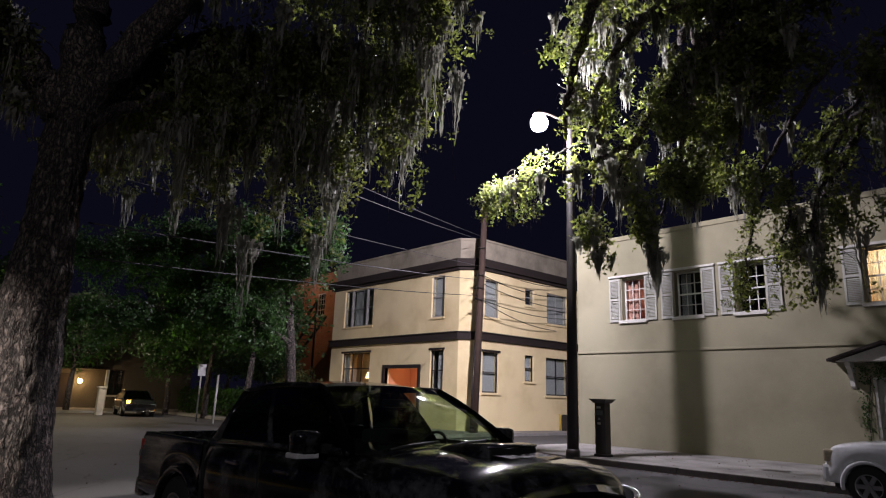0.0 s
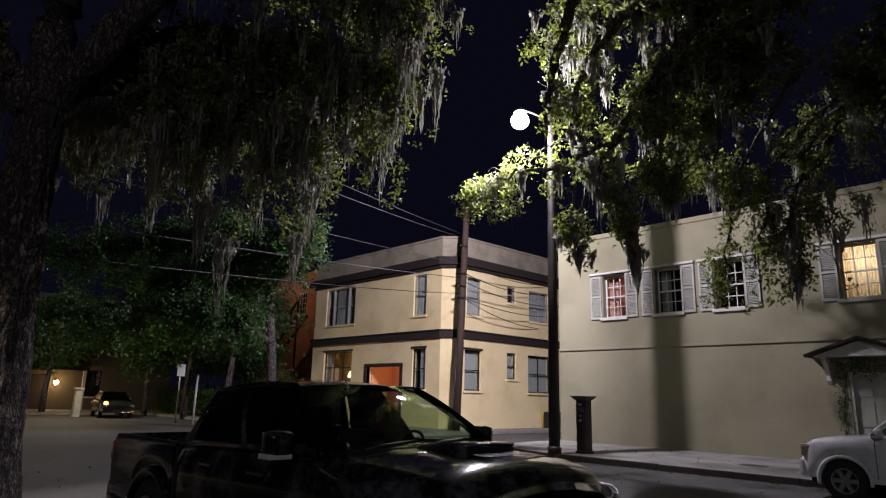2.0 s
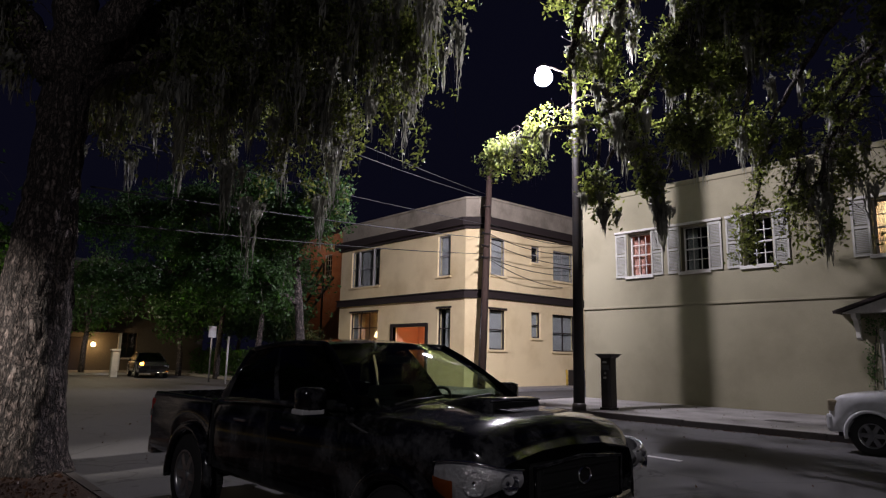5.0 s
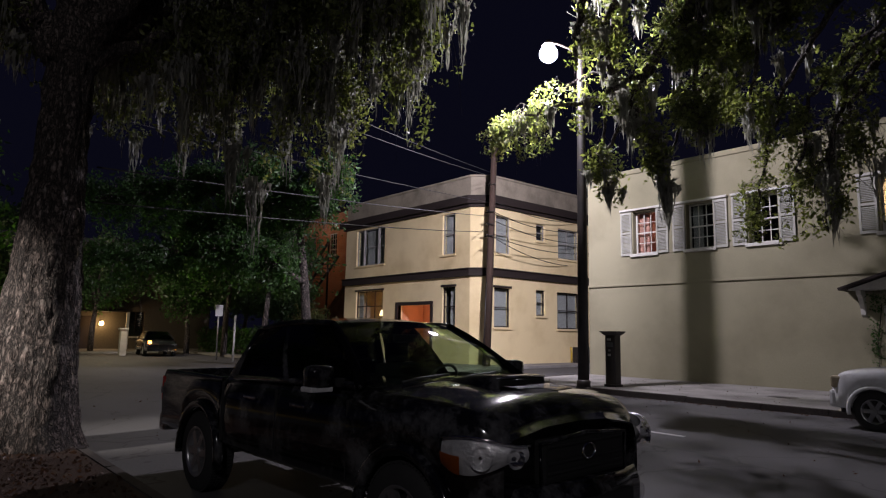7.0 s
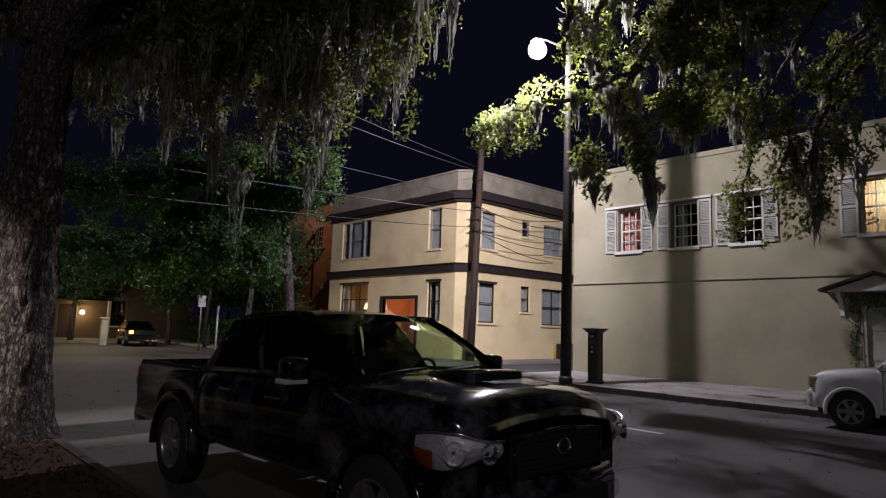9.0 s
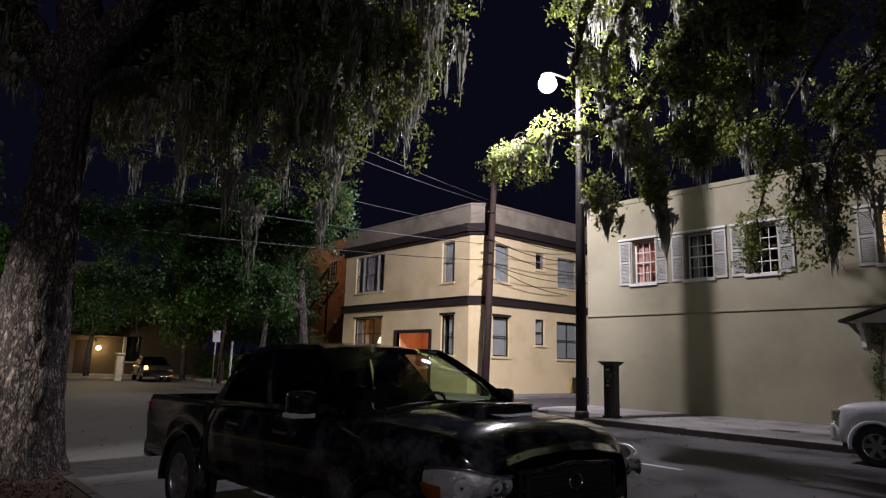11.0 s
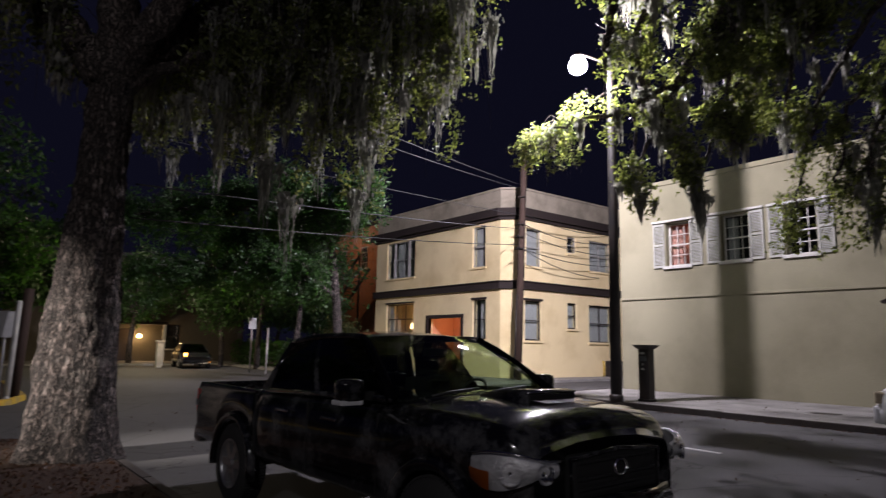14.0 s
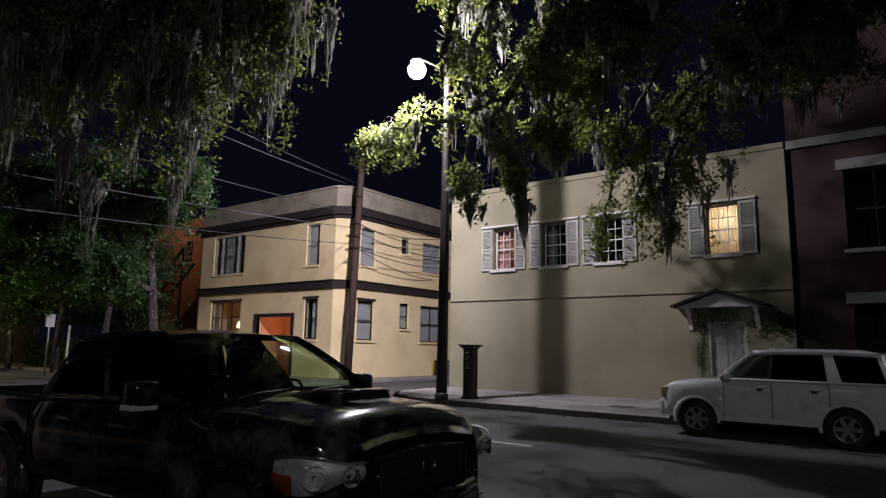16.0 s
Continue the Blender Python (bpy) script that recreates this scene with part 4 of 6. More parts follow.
FAR_BAYS = [(0.03, 0.50, 0.05, 0.47, TINTED_GLASS), (0.50, 0.55, 0.47, 0.52, TRUCK_PAINT), (0.55, 0.98, 0.52, 0.98, CAR_GLASS)]
cabin(truck, TRUCK_PAINT, (1.86, 1.17, 3.90, 1.23), (1.98, 1.62, 3.18, 1.68), NEAR_BAYS, 0.88, 0.70, CAR_GLASS, 0.06, 0.03, 0.035, FAR_BAYS)
for x in (2.35, 3.05):
    for y in (-0.4, 0.4):
        seat(truck, x, y, 0.70)
bm = bmesh.new()
box(bm, 3.42, 3.85, -0.8, 0.8, 0.85, 1.14, 0.05)
part("dashboard", bm, BLACK_PLASTIC, truck)
V, Fc = lathe([(0.175, -0.014), (0.19, 0.0), (0.175, 0.014), (0.16, 0.0), (0.175, -0.014)], 28)
sw = mesh_ob("steering_wheel", V, Fc, BLACK_PLASTIC, truck, smooth=True)
sw.matrix_local = pose(3.38, 0.40, 1.17, 0, 0, 90) @ pose(0, 0, 0, 25, 0, 0)
bm = bmesh.new()
box(bm, -0.17, 0.17, -0.012, 0.012, -0.03, 0.03)
box(bm, -0.03, 0.03, -0.012, 0.012, -0.17, 0.0)
part("wheel_spokes", bm, BLACK_PLASTIC, sw)
bm = bmesh.new()
box(bm, 3.30, 3.34, -0.13, 0.13, 1.53, 1.60, 0.015)
part("rear_view_mirror", bm, BLACK_PLASTIC, truck)
for s in (-1, 1):
    bm = bmesh.new()
    box(bm, 3.56, 3.72, min(s * 0.98, s * 1.18), max(s * 0.98, s * 1.18), 1.18, 1.37, 0.05)
    mr = part("door_mirror", bm, TRUCK_PAINT, truck, smooth=True)
    bm = bmesh.new()
    box(bm, 3.565, 3.715, min(s * 1.0, s * 1.185), max(s * 1.0, s * 1.185), 1.178, 1.215, 0.01)
    part("mirror_trim", bm, MIRROR_GLINT, mr, "lower mirror trim, pale for a lamp's reflection")
    bm = bmesh.new()
    box(bm, 3.60, 3.68, min(s * 0.86, s * 1.0), max(s * 0.86, s * 1.0), 1.21, 1.27, 0.01)
    part("mirror_arm", bm, BLACK_PLASTIC, mr)
    bm = bmesh.new()
    box(bm, 3.552, 3.562, min(s * 1.01, s * 1.15), max(s * 1.01, s * 1.15), 1.21, 1.34)
    part("mirror_glass", bm, CHROME, mr)
    for x in (2.30, 3.12):
        bm = bmesh.new()
        box(bm, x - 0.11, x + 0.11, min(s * 0.915, s * 0.955), max(s * 0.915, s * 0.955), 1.005, 1.04, 0.012)
        part("door_handle", bm, CHROME if s < 0 else TRUCK_PAINT, truck, "bright door handle")
    for x in (1.68, 2.72, 3.78):
        bm = bmesh.new()
        box(bm, x - 0.005, x + 0.005, min(s * 0.90, s * 0.921), max(s * 0.90, s * 0.921), 0.56, 1.12)
        part("door_gap", bm, BLACK_PLASTIC, truck)
    flare(truck, 1.15, R_T, 0.475, s * 0.90, TRUCK_PAINT, 0.10)
    flare(truck, 4.40, R_T, 0.475, s * 0.90, TRUCK_PAINT, 0.10)
    for ax, _ in AX:
        wheel(truck, ax, s * 0.80, R_T, 0.25, s, 6)
    # headlight: rounded silver bowl, reflectors, amber corner and clear cover, wrapped round the corner
    wrap = spline([(4.82, 0.96, 0), (4.96, 0.965, 0), (5.11, 0.925, 0), (5.23, 0.81, 0), (5.28, 0.64, 0)], 5)
    n = len(wrap) - 1

    def lamp_skin(inset, i0, i1, v0, v1, rows=8):
        V, Fc = [], []
        for i in range(i0, i1 + 1):
            u = i / n
            top = 0.985 + 0.04 * math.sin(math.pi * min(1, u * 1.15)) - 0.02 * u
            low = 0.865 - 0.075 * math.sin(math.pi * min(1.0, u * 1.1 + 0.12))
            c = Vector((4.7, 0.55, 0))
            for j in range(rows + 1):
                v = v0 + (v1 - v0) * j / rows
                k = 1 - inset / 0.45 - 0.05 * (2 * v - 1) ** 2
                q = c + (Vector(wrap[i]) - c) * k
                V.append((q.x, s * q.y * (1.0 if s < 0 else 0.965), low + (top - low) * v))
        m = rows + 1
        for i in range(i1 - i0):
            for j in range(rows):
                Fc.append((i * m + j, (i + 1) * m + j, (i + 1) * m + j + 1, i * m + j + 1))
        return V, Fc
    hl = mesh_ob("headlight", *lamp_skin(0.022, 0, n, 0, 1), HEADLIGHT_BOWL, truck, "clear headlight with amber corner", smooth=True)
    mesh_ob("cover", *lamp_skin(-0.012, 0, n, -0.03, 1.03), LENS_GLASS, hl, smooth=True)
    mesh_ob("indicator", *lamp_skin(0.004, 0, 6, 0.0, 0.5), AMBER, hl, "amber corner lens", smooth=True)
    tube_ob("lamp_rim", [lamp_skin(-0.008, 0, n, 0, 1)[0][i * 9 + 8] for i in range(n + 1)], 0.008, CHROME, hl, 5)
    for cx, cy, rr, tn in ((5.105, 0.895, 0.068, 45), (5.232, 0.745, 0.058, 20)):
        V, Fc = lathe([(rr, 0.02), (rr * 0.9, 0.0), (rr * 0.55, -0.025), (rr * 0.3, -0.03), (rr * 0.22, 0.0), (0.002, 0.012)], 22)
        rf = mesh_ob("reflector", V, Fc, CHROME, hl, smooth=True)
        rf.matrix_local = pose(cx, s * cy, 0.90, 0, 0, s * tn - 90)
    bm = bmesh.new()
    bmesh.ops.create_cone(bm, cap_ends=True, segments=18, radius1=0.075, radius2=0.06, depth=0.05, matrix=Matrix.Translation((5.22, s * 0.62, 0.52)) @ Matrix.Rotation(radians(90), 4, "Y"))
    part("fog_light", bm, LENS_GLASS, truck)
# hood scoop, grille, bumper, badge shape, wipers
bm = bmesh.new()
sc = [(4.16, 0.25, 1.25, 1.27), (4.32, 0.28, 1.24, 1.305), (4.58, 0.31, 1.22, 1.318), (4.66, 0.30, 1.20, 1.31)]
ringv = [[bm.verts.new((x, y * k, z0 if abs(k) > 0.95 else z1)) for k in (-1, -0.85, 0, 0.85, 1)] for x, y, z0, z1 in sc]
for a, b in zip(ringv, ringv[1:]):
    for i in range(4):
        bm.faces.new((a[i], a[i + 1], b[i + 1], b[i]))
bm.faces.new(ringv[-1])
part("hood_scoop", bm, TRUCK_PAINT, truck, smooth=True)
bm = bmesh.new()
box(bm, 4.645, 4.675, -0.25, 0.25, 1.235, 1.292, 0.008)
part("scoop_mouth", bm, BLACK_PLASTIC, truck)
# chrome edge added for the reflection along the scoop's lip
tube_ob("scoop_lip_glint", [(4.66, -0.27, 1.303), (4.675, 0, 1.314), (4.66, 0.27, 1.303)], 0.009, CHROME, truck, 6)
# paler plate added in front of the scoop as a painted stripe highlight
bm = bmesh.new()
bl = [bm.verts.new(k) for k in ((4.69, -0.27, 1.258), (4.69, 0.27, 1.258), (4.84, 0.24, 1.246), (4.84, -0.24, 1.246))]
bm.faces.new(bl)
bmesh.ops.solidify(bm, geom=list(bm.faces), thickness=0.012)
part("scoop_highlight", bm, paint_material("scoop_highlight_paint", (0.09, 0.09, 0.095), 0.25, 1.0), truck)
bm = bmesh.new()
box(bm, 5.10, 5.215, -0.46, 0.46, 0.70, 0.97, 0.03)
gr = part("grille", bm, CABLE, truck, "black grille")
for z in (0.76, 0.82, 0.92):
    bm = bmesh.new()
    box(bm, 5.217, 5.229, -0.42, 0.42, z, z + 0.02, 0.004)
    part("grille_bar", bm, CABLE, gr)
V, Fc = tube([(5.21, -0.47, 0.70), (5.21, -0.48, 0.95), (5.215, 0, 0.985), (5.21, 0.48, 0.95), (5.21, 0.47, 0.70)], [0.014] * 5, 6)
mesh_ob("grille_surround", V, Fc, TRUCK_PAINT, gr, smooth=True)
V, Fc = lathe([(0.05, -0.007), (0.058, 0.0), (0.05, 0.007), (0.042, 0)], 26)
bd = mesh_ob("badge", V, Fc, CHROME, truck, "plain chrome oval badge", smooth=True)
bd.matrix_local = pose(5.235, 0, 0.87, 0, 0, 90) @ Matrix.Diagonal((1.35, 1, 1, 1))
bm = bmesh.new()
st_ = [(-0.90, 4.72), (-0.86, 5.0), (-0.6, 5.25), (0, 5.31), (0.6, 5.25), (0.86, 5.0), (0.90, 4.72)]
rv = []
for y, x in st_:
    rv.append([bm.verts.new((x - 0.08, y * 0.97, 0.34)), bm.verts.new((x, y, 0.42)), bm.verts.new((x, y, 0.62)), bm.verts.new((x - 0.04, y * 0.99, 0.70)), bm.verts.new((x - 0.2, y * 0.95, 0.71))])
for a, b in zip(rv, rv[1:]):
    for i in range(4):
        bm.faces.new((a[i], a[i + 1], b[i + 1], b[i]))
part("front_bumper", bm, TRUCK_PAINT, truck, smooth=True)
bm = bmesh.new()
box(bm, 5.22, 5.315, -0.42, 0.42, 0.46, 0.60, 0.02)
part("bumper_intake", bm, BLACK_PLASTIC, truck)
for y in (-0.45, 0.1):
    tube_ob("wiper", [(4.02, y - 0.15, 1.25), (3.99, y + 0.1, 1.275), (3.93, y + 0.42, 1.285)], 0.012, BLACK_PLASTIC, truck, 5)
bm = bmesh.new()
box(bm, 0.3, 4.9, -0.55, 0.55, 0.38, 0.52)
for ax, _ in AX:
    box(bm, ax - 0.05, ax + 0.05, -0.7, 0.7, 0.34, 0.44)
part("chassis", bm, BLACK_PLASTIC, truck)

# white compact SUV, facing the other way along the far kerb
suv = thing("white_suv", "parked white four-door SUV with dark tinted rear glass", "car", at=pose(-0.36, 14.22, 0, 0, 0, 180))
R_S = 0.345
AXS = [(0.86, R_S), (3.38, R_S)]
loft_body("body", suv, [(0.0, 0.90, 0.72), (0.06, 1.04, 0.81), (0.25, 1.12, 0.84), (2.8, 1.13, 0.85), (3.1, 1.12, 0.85), (3.6, 1.07, 0.84), (3.9, 1.02, 0.81), (4.03, 0.95, 0.76), (4.10, 0.74, 0.68)], AXS, 0.41, SUV_PAINT, 0.36, 0.03, "white painted body with light dust")
SUV_BAYS = [(0.0, 0.05, 0.0, 0.05, SUV_PAINT), (0.05, 0.28, 0.05, 0.37, TINTED_GLASS), (0.28, 0.36, 0.37, 0.44, SUV_PAINT), (0.36, 0.685, 0.44, 0.83, TINTED_GLASS), (0.685, 0.71, 0.83, 0.855, BLACK_PLASTIC), (0.71, 0.98, 0.855, 0.99, SUV_SIDE_GLASS)]
cabin(suv, SUV_PAINT, (0.10, 1.12, 2.92, 1.13), (0.28, 1.62, 2.33, 1.63), SUV_BAYS, 0.80, 0.63, CAR_GLASS, 0.045, 0.05, 0.03)
for x in (1.4, 2.25):
    for y in (-0.38, 0.38):
        seat(suv, x, y, 0.62)
bm = bmesh.new()
box(bm, 2.75, 3.15, -0.72, 0.72, 0.75, 1.0, 0.04)
part("dashboard", bm, BLACK_PLASTIC, suv)
for s in (-1, 1):
    for ax, _ in AXS:
        wheel(suv, ax, s * 0.74, R_S, 0.21, s, 6)
        flare(suv, ax, R_S, 0.415, s * 0.825, SUV_PAINT, 0.07)
    bm = bmesh.new()
    box(bm, 2.68, 2.81, min(s * 0.86, s * 1.02), max(s * 0.86, s * 1.02), 1.13, 1.27, 0.04)
    part("door_mirror", bm, SUV_PAINT, suv, smooth=True)
    for x in (1.30, 2.20):
        bm = bmesh.new()
        box(bm, x - 0.09, x + 0.09, min(s * 0.84, s * 0.872), max(s * 0.84, s * 0.872), 0.98, 1.015, 0.01)
        part("door_handle", bm, SUV_PAINT, suv)
        bm = bmesh.new()
        box(bm, x - 0.02, x + 0.07, min(s * 0.84, s * 0.853), max(s * 0.84, s * 0.853), 0.93, 0.972)
        part("handle_recess", bm, BLACK_PLASTIC, suv)
    for x in (1.10, 2.02, 2.86):
        bm = bmesh.new()
        box(bm, x - 0.005, x + 0.005, min(s * 0.83, s * 0.853), max(s * 0.83, s * 0.853), 0.42, 1.08)
        part("door_gap", bm, BLACK_PLASTIC, suv)
    bm = bmesh.new()
    box(bm, 1.30, 2.96, min(s * 0.80, s * 0.845), max(s * 0.80, s * 0.845), 0.34, 0.44, 0.02)
    part("sill_trim", bm, SUV_PAINT, suv)
    bm = bmesh.new()
    box(bm, 3.86, 4.09, min(s * 0.50, s * 0.775), max(s * 0.50, s * 0.775), 0.72, 0.94, 0.04)
    part("headlight", bm, plain("clouded_headlight", (0.5, 0.42, 0.3), 0.25), suv, "clouded headlight with amber tint")
    bm = bmesh.new()
    box(bm, 0.01, 0.1, min(s * 0.62, s * 0.80), max(s * 0.62, s * 0.80), 0.72, 1.0, 0.02)
    part("tail_light", bm, RED_LENS, suv)
    tube_ob("roof_rack_rail", [(0.5, s * 0.56, 1.68), (0.6, s * 0.56, 1.70), (2.0, s * 0.56, 1.71), (2.1, s * 0.56, 1.68)], 0.014, SUV_PAINT, suv, 6)
bm = bmesh.new()
box(bm, 3.96, 4.14, -0.74, 0.74, 0.36, 0.68, 0.06)
part("front_bumper", bm, SUV_PAINT, suv)
bm = bmesh.new()
box(bm, 4.04, 4.12, -0.46, 0.46, 0.70, 0.88, 0.02)
part("grille", bm, CHROME, suv)
bm = bmesh.new()
box(bm, -0.05, 0.12, -0.74, 0.74, 0.38, 0.64, 0.05)
part("rear_bumper", bm, SUV_PAINT, suv)
bm = bmesh.new()
box(bm, 0.3, 4.0, -0.55, 0.55, 0.26, 0.38)
part("chassis", bm, BLACK_PLASTIC, suv)

# dark car far down the street, with an amber lamp lit
sedan = thing("dark_sedan", "dark parked sedan far down the street, amber light lit", "car", at=pose(-42.9, 12.6, 0, 0, 0, -8))
loft_body("body", sedan, [(0.0, 0.78, 0.78), (0.3, 0.92, 0.88), (1.2, 0.95, 0.9), (3.2, 0.95, 0.9), (4.0, 0.86, 0.88), (4.5, 0.66, 0.78)], [(0.95, 0.33), (3.55, 0.33)], 0.39, CAR_DARK, 0.3)
cabin(sedan, CAR_DARK, (0.6, 0.94, 3.25, 0.95), (1.2, 1.40, 2.5, 1.41), [(0.03, 0.46, 0.03, 0.46, TINTED_GLASS), (0.46, 0.5, 0.46, 0.5, CAR_DARK), (0.5, 0.98, 0.5, 0.98, TINTED_GLASS)], 0.8, 0.6, TINTED_GLASS, 0.03)
for s in (-1, 1):
    for ax in (0.95, 3.55):
        wheel(sedan, ax, s * 0.78, 0.33, 0.2, s, 5)
    bm = bmesh.new()
    box(bm, 4.3, 4.5, min(s * 0.5, s * 0.8), max(s * 0.5, s * 0.8), 0.58, 0.72, 0.02)
    part("headlight", bm, CHROME, sedan)
bm = bmesh.new()
box(bm, 4.38, 4.52, -0.74, -0.56, 0.74, 0.9, 0.02)
part("indicator", bm, AMBER_GLOW, sedan, "lit amber indicator")

# ---- street furniture ----
sl = thing("street_lamp", "tall dark steel street lamp with a lit cool-white head", "street lamp")
tube_ob("pole", [(-11.46, 15.27, 0.1), (-11.44, 15.27, 5), (-11.42, 15.26, 10.3), (-11.42, 15.26, 13.5)], [0.165, 0.14, 0.105, 0.09], STEEL_DARK, sl, 14)
tube_ob("base_collar", [(-11.46, 15.27, 0.12), (-11.46, 15.27, 0.3), (-11.46, 15.27, 0.34)], [0.2, 0.2, 0.165], STEEL_DARK, sl, 14)
tube_ob("arm", [(-11.42, 15.26, 10.05), (-11.48, 14.8, 10.24), (-11.58, 14.3, 10.28), (-11.63, 14.02, 10.26)], 0.035, STEEL_DARK, sl, 8)
bm = bmesh.new()
bmesh.ops.create_cone(bm, cap_ends=True, segments=24, radius1=0.2, radius2=0.1, depth=0.14, matrix=Matrix.Translation(LAMP + Vector((0, 0, 0.36))))
head = part("head", bm, STEEL_DARK, sl, smooth=False)
bm = bmesh.new()
bmesh.ops.create_uvsphere(bm, u_segments=24, v_segments=12, radius=0.27, matrix=Matrix.Translation(LAMP + Vector((0, 0, 0.02))) @ Matrix.Diagonal((1, 1, 0.95, 1)))
lens = part("lens", bm, LAMP_LENS, head, "glowing cool-white lamp bowl", smooth=True)
lens.visible_shadow = False

up = thing("utility_pole", "leaning brown wooden utility pole with cables", "utility pole")


def pole_at(z, dx=0.0, dy=0.0):
    """A point on the leaning utility pole at the corner of the yellow house."""
    return (-21.26 + 0.043 * z + dx, 21.05 + dy, z)


tube_ob("shaft", [pole_at(0.05), pole_at(5), pole_at(9), pole_at(11.8)], [0.19, 0.17, 0.15, 0.13], WOOD_POLE, up, 14)
for z in (8.65, 7.35, 6.75, 6.2):
    tube_ob("insulator", [pole_at(z, 0, -0.16), pole_at(z, 0, -0.3), pole_at(z, 0, -0.34)], [0.03, 0.045, 0.03], CHROME if z > 8 else STEEL_DARK, up, 8)
    tube_ob("bracket", [pole_at(z - 0.05, -0.25, -0.18), pole_at(z - 0.05, 0.35, -0.18)], 0.028, STEEL_DARK, up, 6)
tube_ob("riser_pipe", [pole_at(0.1, 0, -0.21), pole_at(4.0, 0, -0.2)], 0.035, STEEL_DARK, up, 8)


def cable(a, b, sag, r, material, label):
    a, b = Vector(a), Vector(b)
    pts = [a.lerp(b, i / 18) - Vector((0, 0, sag * 4 * (i / 18) * (1 - i / 18))) for i in range(19)]
    return tagged(tube_ob("overhead_cable", pts, r, material, None, 5, label), label, "cable", "overhead cables")


ps = thing("pay_station", "black parking pay station standing on the sidewalk", "pay station")
MX, MY = -11.12, 16.25
bm = bmesh.new()
box(bm, MX - 0.17, MX + 0.17, MY - 0.15, MY + 0.15, 0.2, 1.62, 0.02)
part("cabinet", bm, STEEL_DARK, ps)
bm = bmesh.new()
box(bm, MX - 0.2, MX + 0.2, MY - 0.18, MY + 0.18, 0.12, 0.2, 0.01)
part("foot", bm, STEEL_DARK, ps)
bm = bmesh.new()
vs = [bm.verts.new((MX + a * (0.30 if k else 0.19), MY + b * (0.26 if k else 0.16), 1.62 + (0.12 if k else 0))) for k in (0, 1) for a, b in ((-1, -1), (1, -1), (1, 1), (-1, 1))]
bm.faces.new(vs[:4][::-1])
bm.faces.new(vs[4:])
for i in range(4):
    bm.faces.new((vs[i], vs[(i + 1) % 4], vs[4 + (i + 1) % 4], vs[4 + i]))
part("solar_cap", bm, STEEL_DARK, ps)
bm = bmesh.new()
box(bm, MX - 0.11, MX + 0.11, MY - 0.16, MY - 0.151, 1.28, 1.42)
part("screen", bm, plain("dim_screen", (0.12, 0.13, 0.13), 0.15), ps)
for i, (w, z, c) in enumerate(((0.1, 1.5, TRIM_WHITE), (0.05, 1.18, FRAME_GREY), (0.07, 1.05, TRIM_WHITE), (0.09, 0.8, STEEL_DARK))):
    bm = bmesh.new()
    box(bm, MX - w, MX + w * 0.4, MY - 0.158, MY - 0.151, z - 0.03, z + 0.03)
    part("label_plate", bm, c, ps)

# corner island: leaning posts and sign backs
yp = thing("yellow_post", "leaning yellow painted steel post on the corner", "post")
tube_ob("shaft", [(-19.5, 0.62, 0.08), (-19.5, 0.66, 1.2), (-19.5, 0.72, 2.0)], 0.055, YELLOW_PAINT, yp, 10)
yp2 = thing("yellow_post", "thin yellow steel post behind the sign", "post")
tube_ob("shaft", [(-20.5, 1.28, 0.08), (-20.5, 1.34, 1.9)], 0.045, YELLOW_PAINT, yp2, 10)
wp = thing("leaning_stake", "pale leaning wooden stake at the kerb", "post")
tube_ob("shaft", [(-19.15, 1.42, 0.08), (-19.3, 1.46, 1.3), (-19.4, 1.5, 2.55)], [0.075, 0.07, 0.06], TRIM_WHITE, wp, 8)
bm = bmesh.new()
bmesh.ops.create_uvsphere(bm, u_segments=10, v_segments=6, radius=0.085, matrix=Matrix.Translation((-19.1, 1.42, 0.12)))
part("foot", bm, TRIM_WHITE, wp)
gp2 = thing("wooden_post", "weathered grey wooden post beside the sign", "post")
tube_ob("shaft", [(-19.9, 1.62, 0.05), (-19.9, 1.72, 2.9)], [0.14, 0.12], WOOD_POLE, gp2, 10)
sg_ = thing("street_sign", "grey sign panel on two steel posts, seen from behind", "sign")
bm = bmesh.new()
box(bm, -19.62, -19.58, 0.72, 1.5, 1.62, 2.28, 0.008)
part("panel", bm, SIGN_BACK, sg_)
for y in (0.92, 1.28):
    tube_ob("post", [(-19.66, y, 0.05), (-19.66, y, 2.3)], 0.035, GALVANISED, sg_, 8)
sg2 = thing("small_sign", "small pale sign plate on a steel post", "sign")
bm = bmesh.new()
box(bm, -19.42, -19.40, 0.80, 0.98, 1.6, 1.98, 0.005)
part("plate", bm, SIGN_BACK, sg2)
tube_ob("post", [(-19.45, 0.89, 0.05), (-19.45, 0.89, 1.98)], 0.03, GALVANISED, sg2, 8)
fs = thing("far_signpost", "thin pale signpost on the far sidewalk", "signpost")
tube_ob("post", [(-31.6, 13.3, 0.0), (-31.55, 13.3, 2.35)], 0.05, TRIM_WHITE, fs, 8)
fs2 = thing("far_signpost", "thin grey signpost with a small plate", "signpost")
tube_ob("post", [(-33.5, 13.2, 0.0), (-33.5, 13.2, 2.9)], 0.04, GALVANISED, fs2, 8)
bm = bmesh.new()
box(bm, -33.46, -33.44, 13.0, 13.4, 2.3, 2.9)
part("plate", bm, SIGN_BACK, fs2)
cover = thing("utility_cover", "dark iron utility cover set in the sidewalk", "utility cover")
bm = bmesh.new()
box(bm, -7.1, -6.5, 17.1, 17.5, 0.10, 0.136)
part("plate", bm, STEEL_DARK, cover)
bm = bmesh.new()
box(bm, -7.16, -6.44, 17.04, 17.56, 0.10, 0.133)
part("rim", bm, KERB, cover)

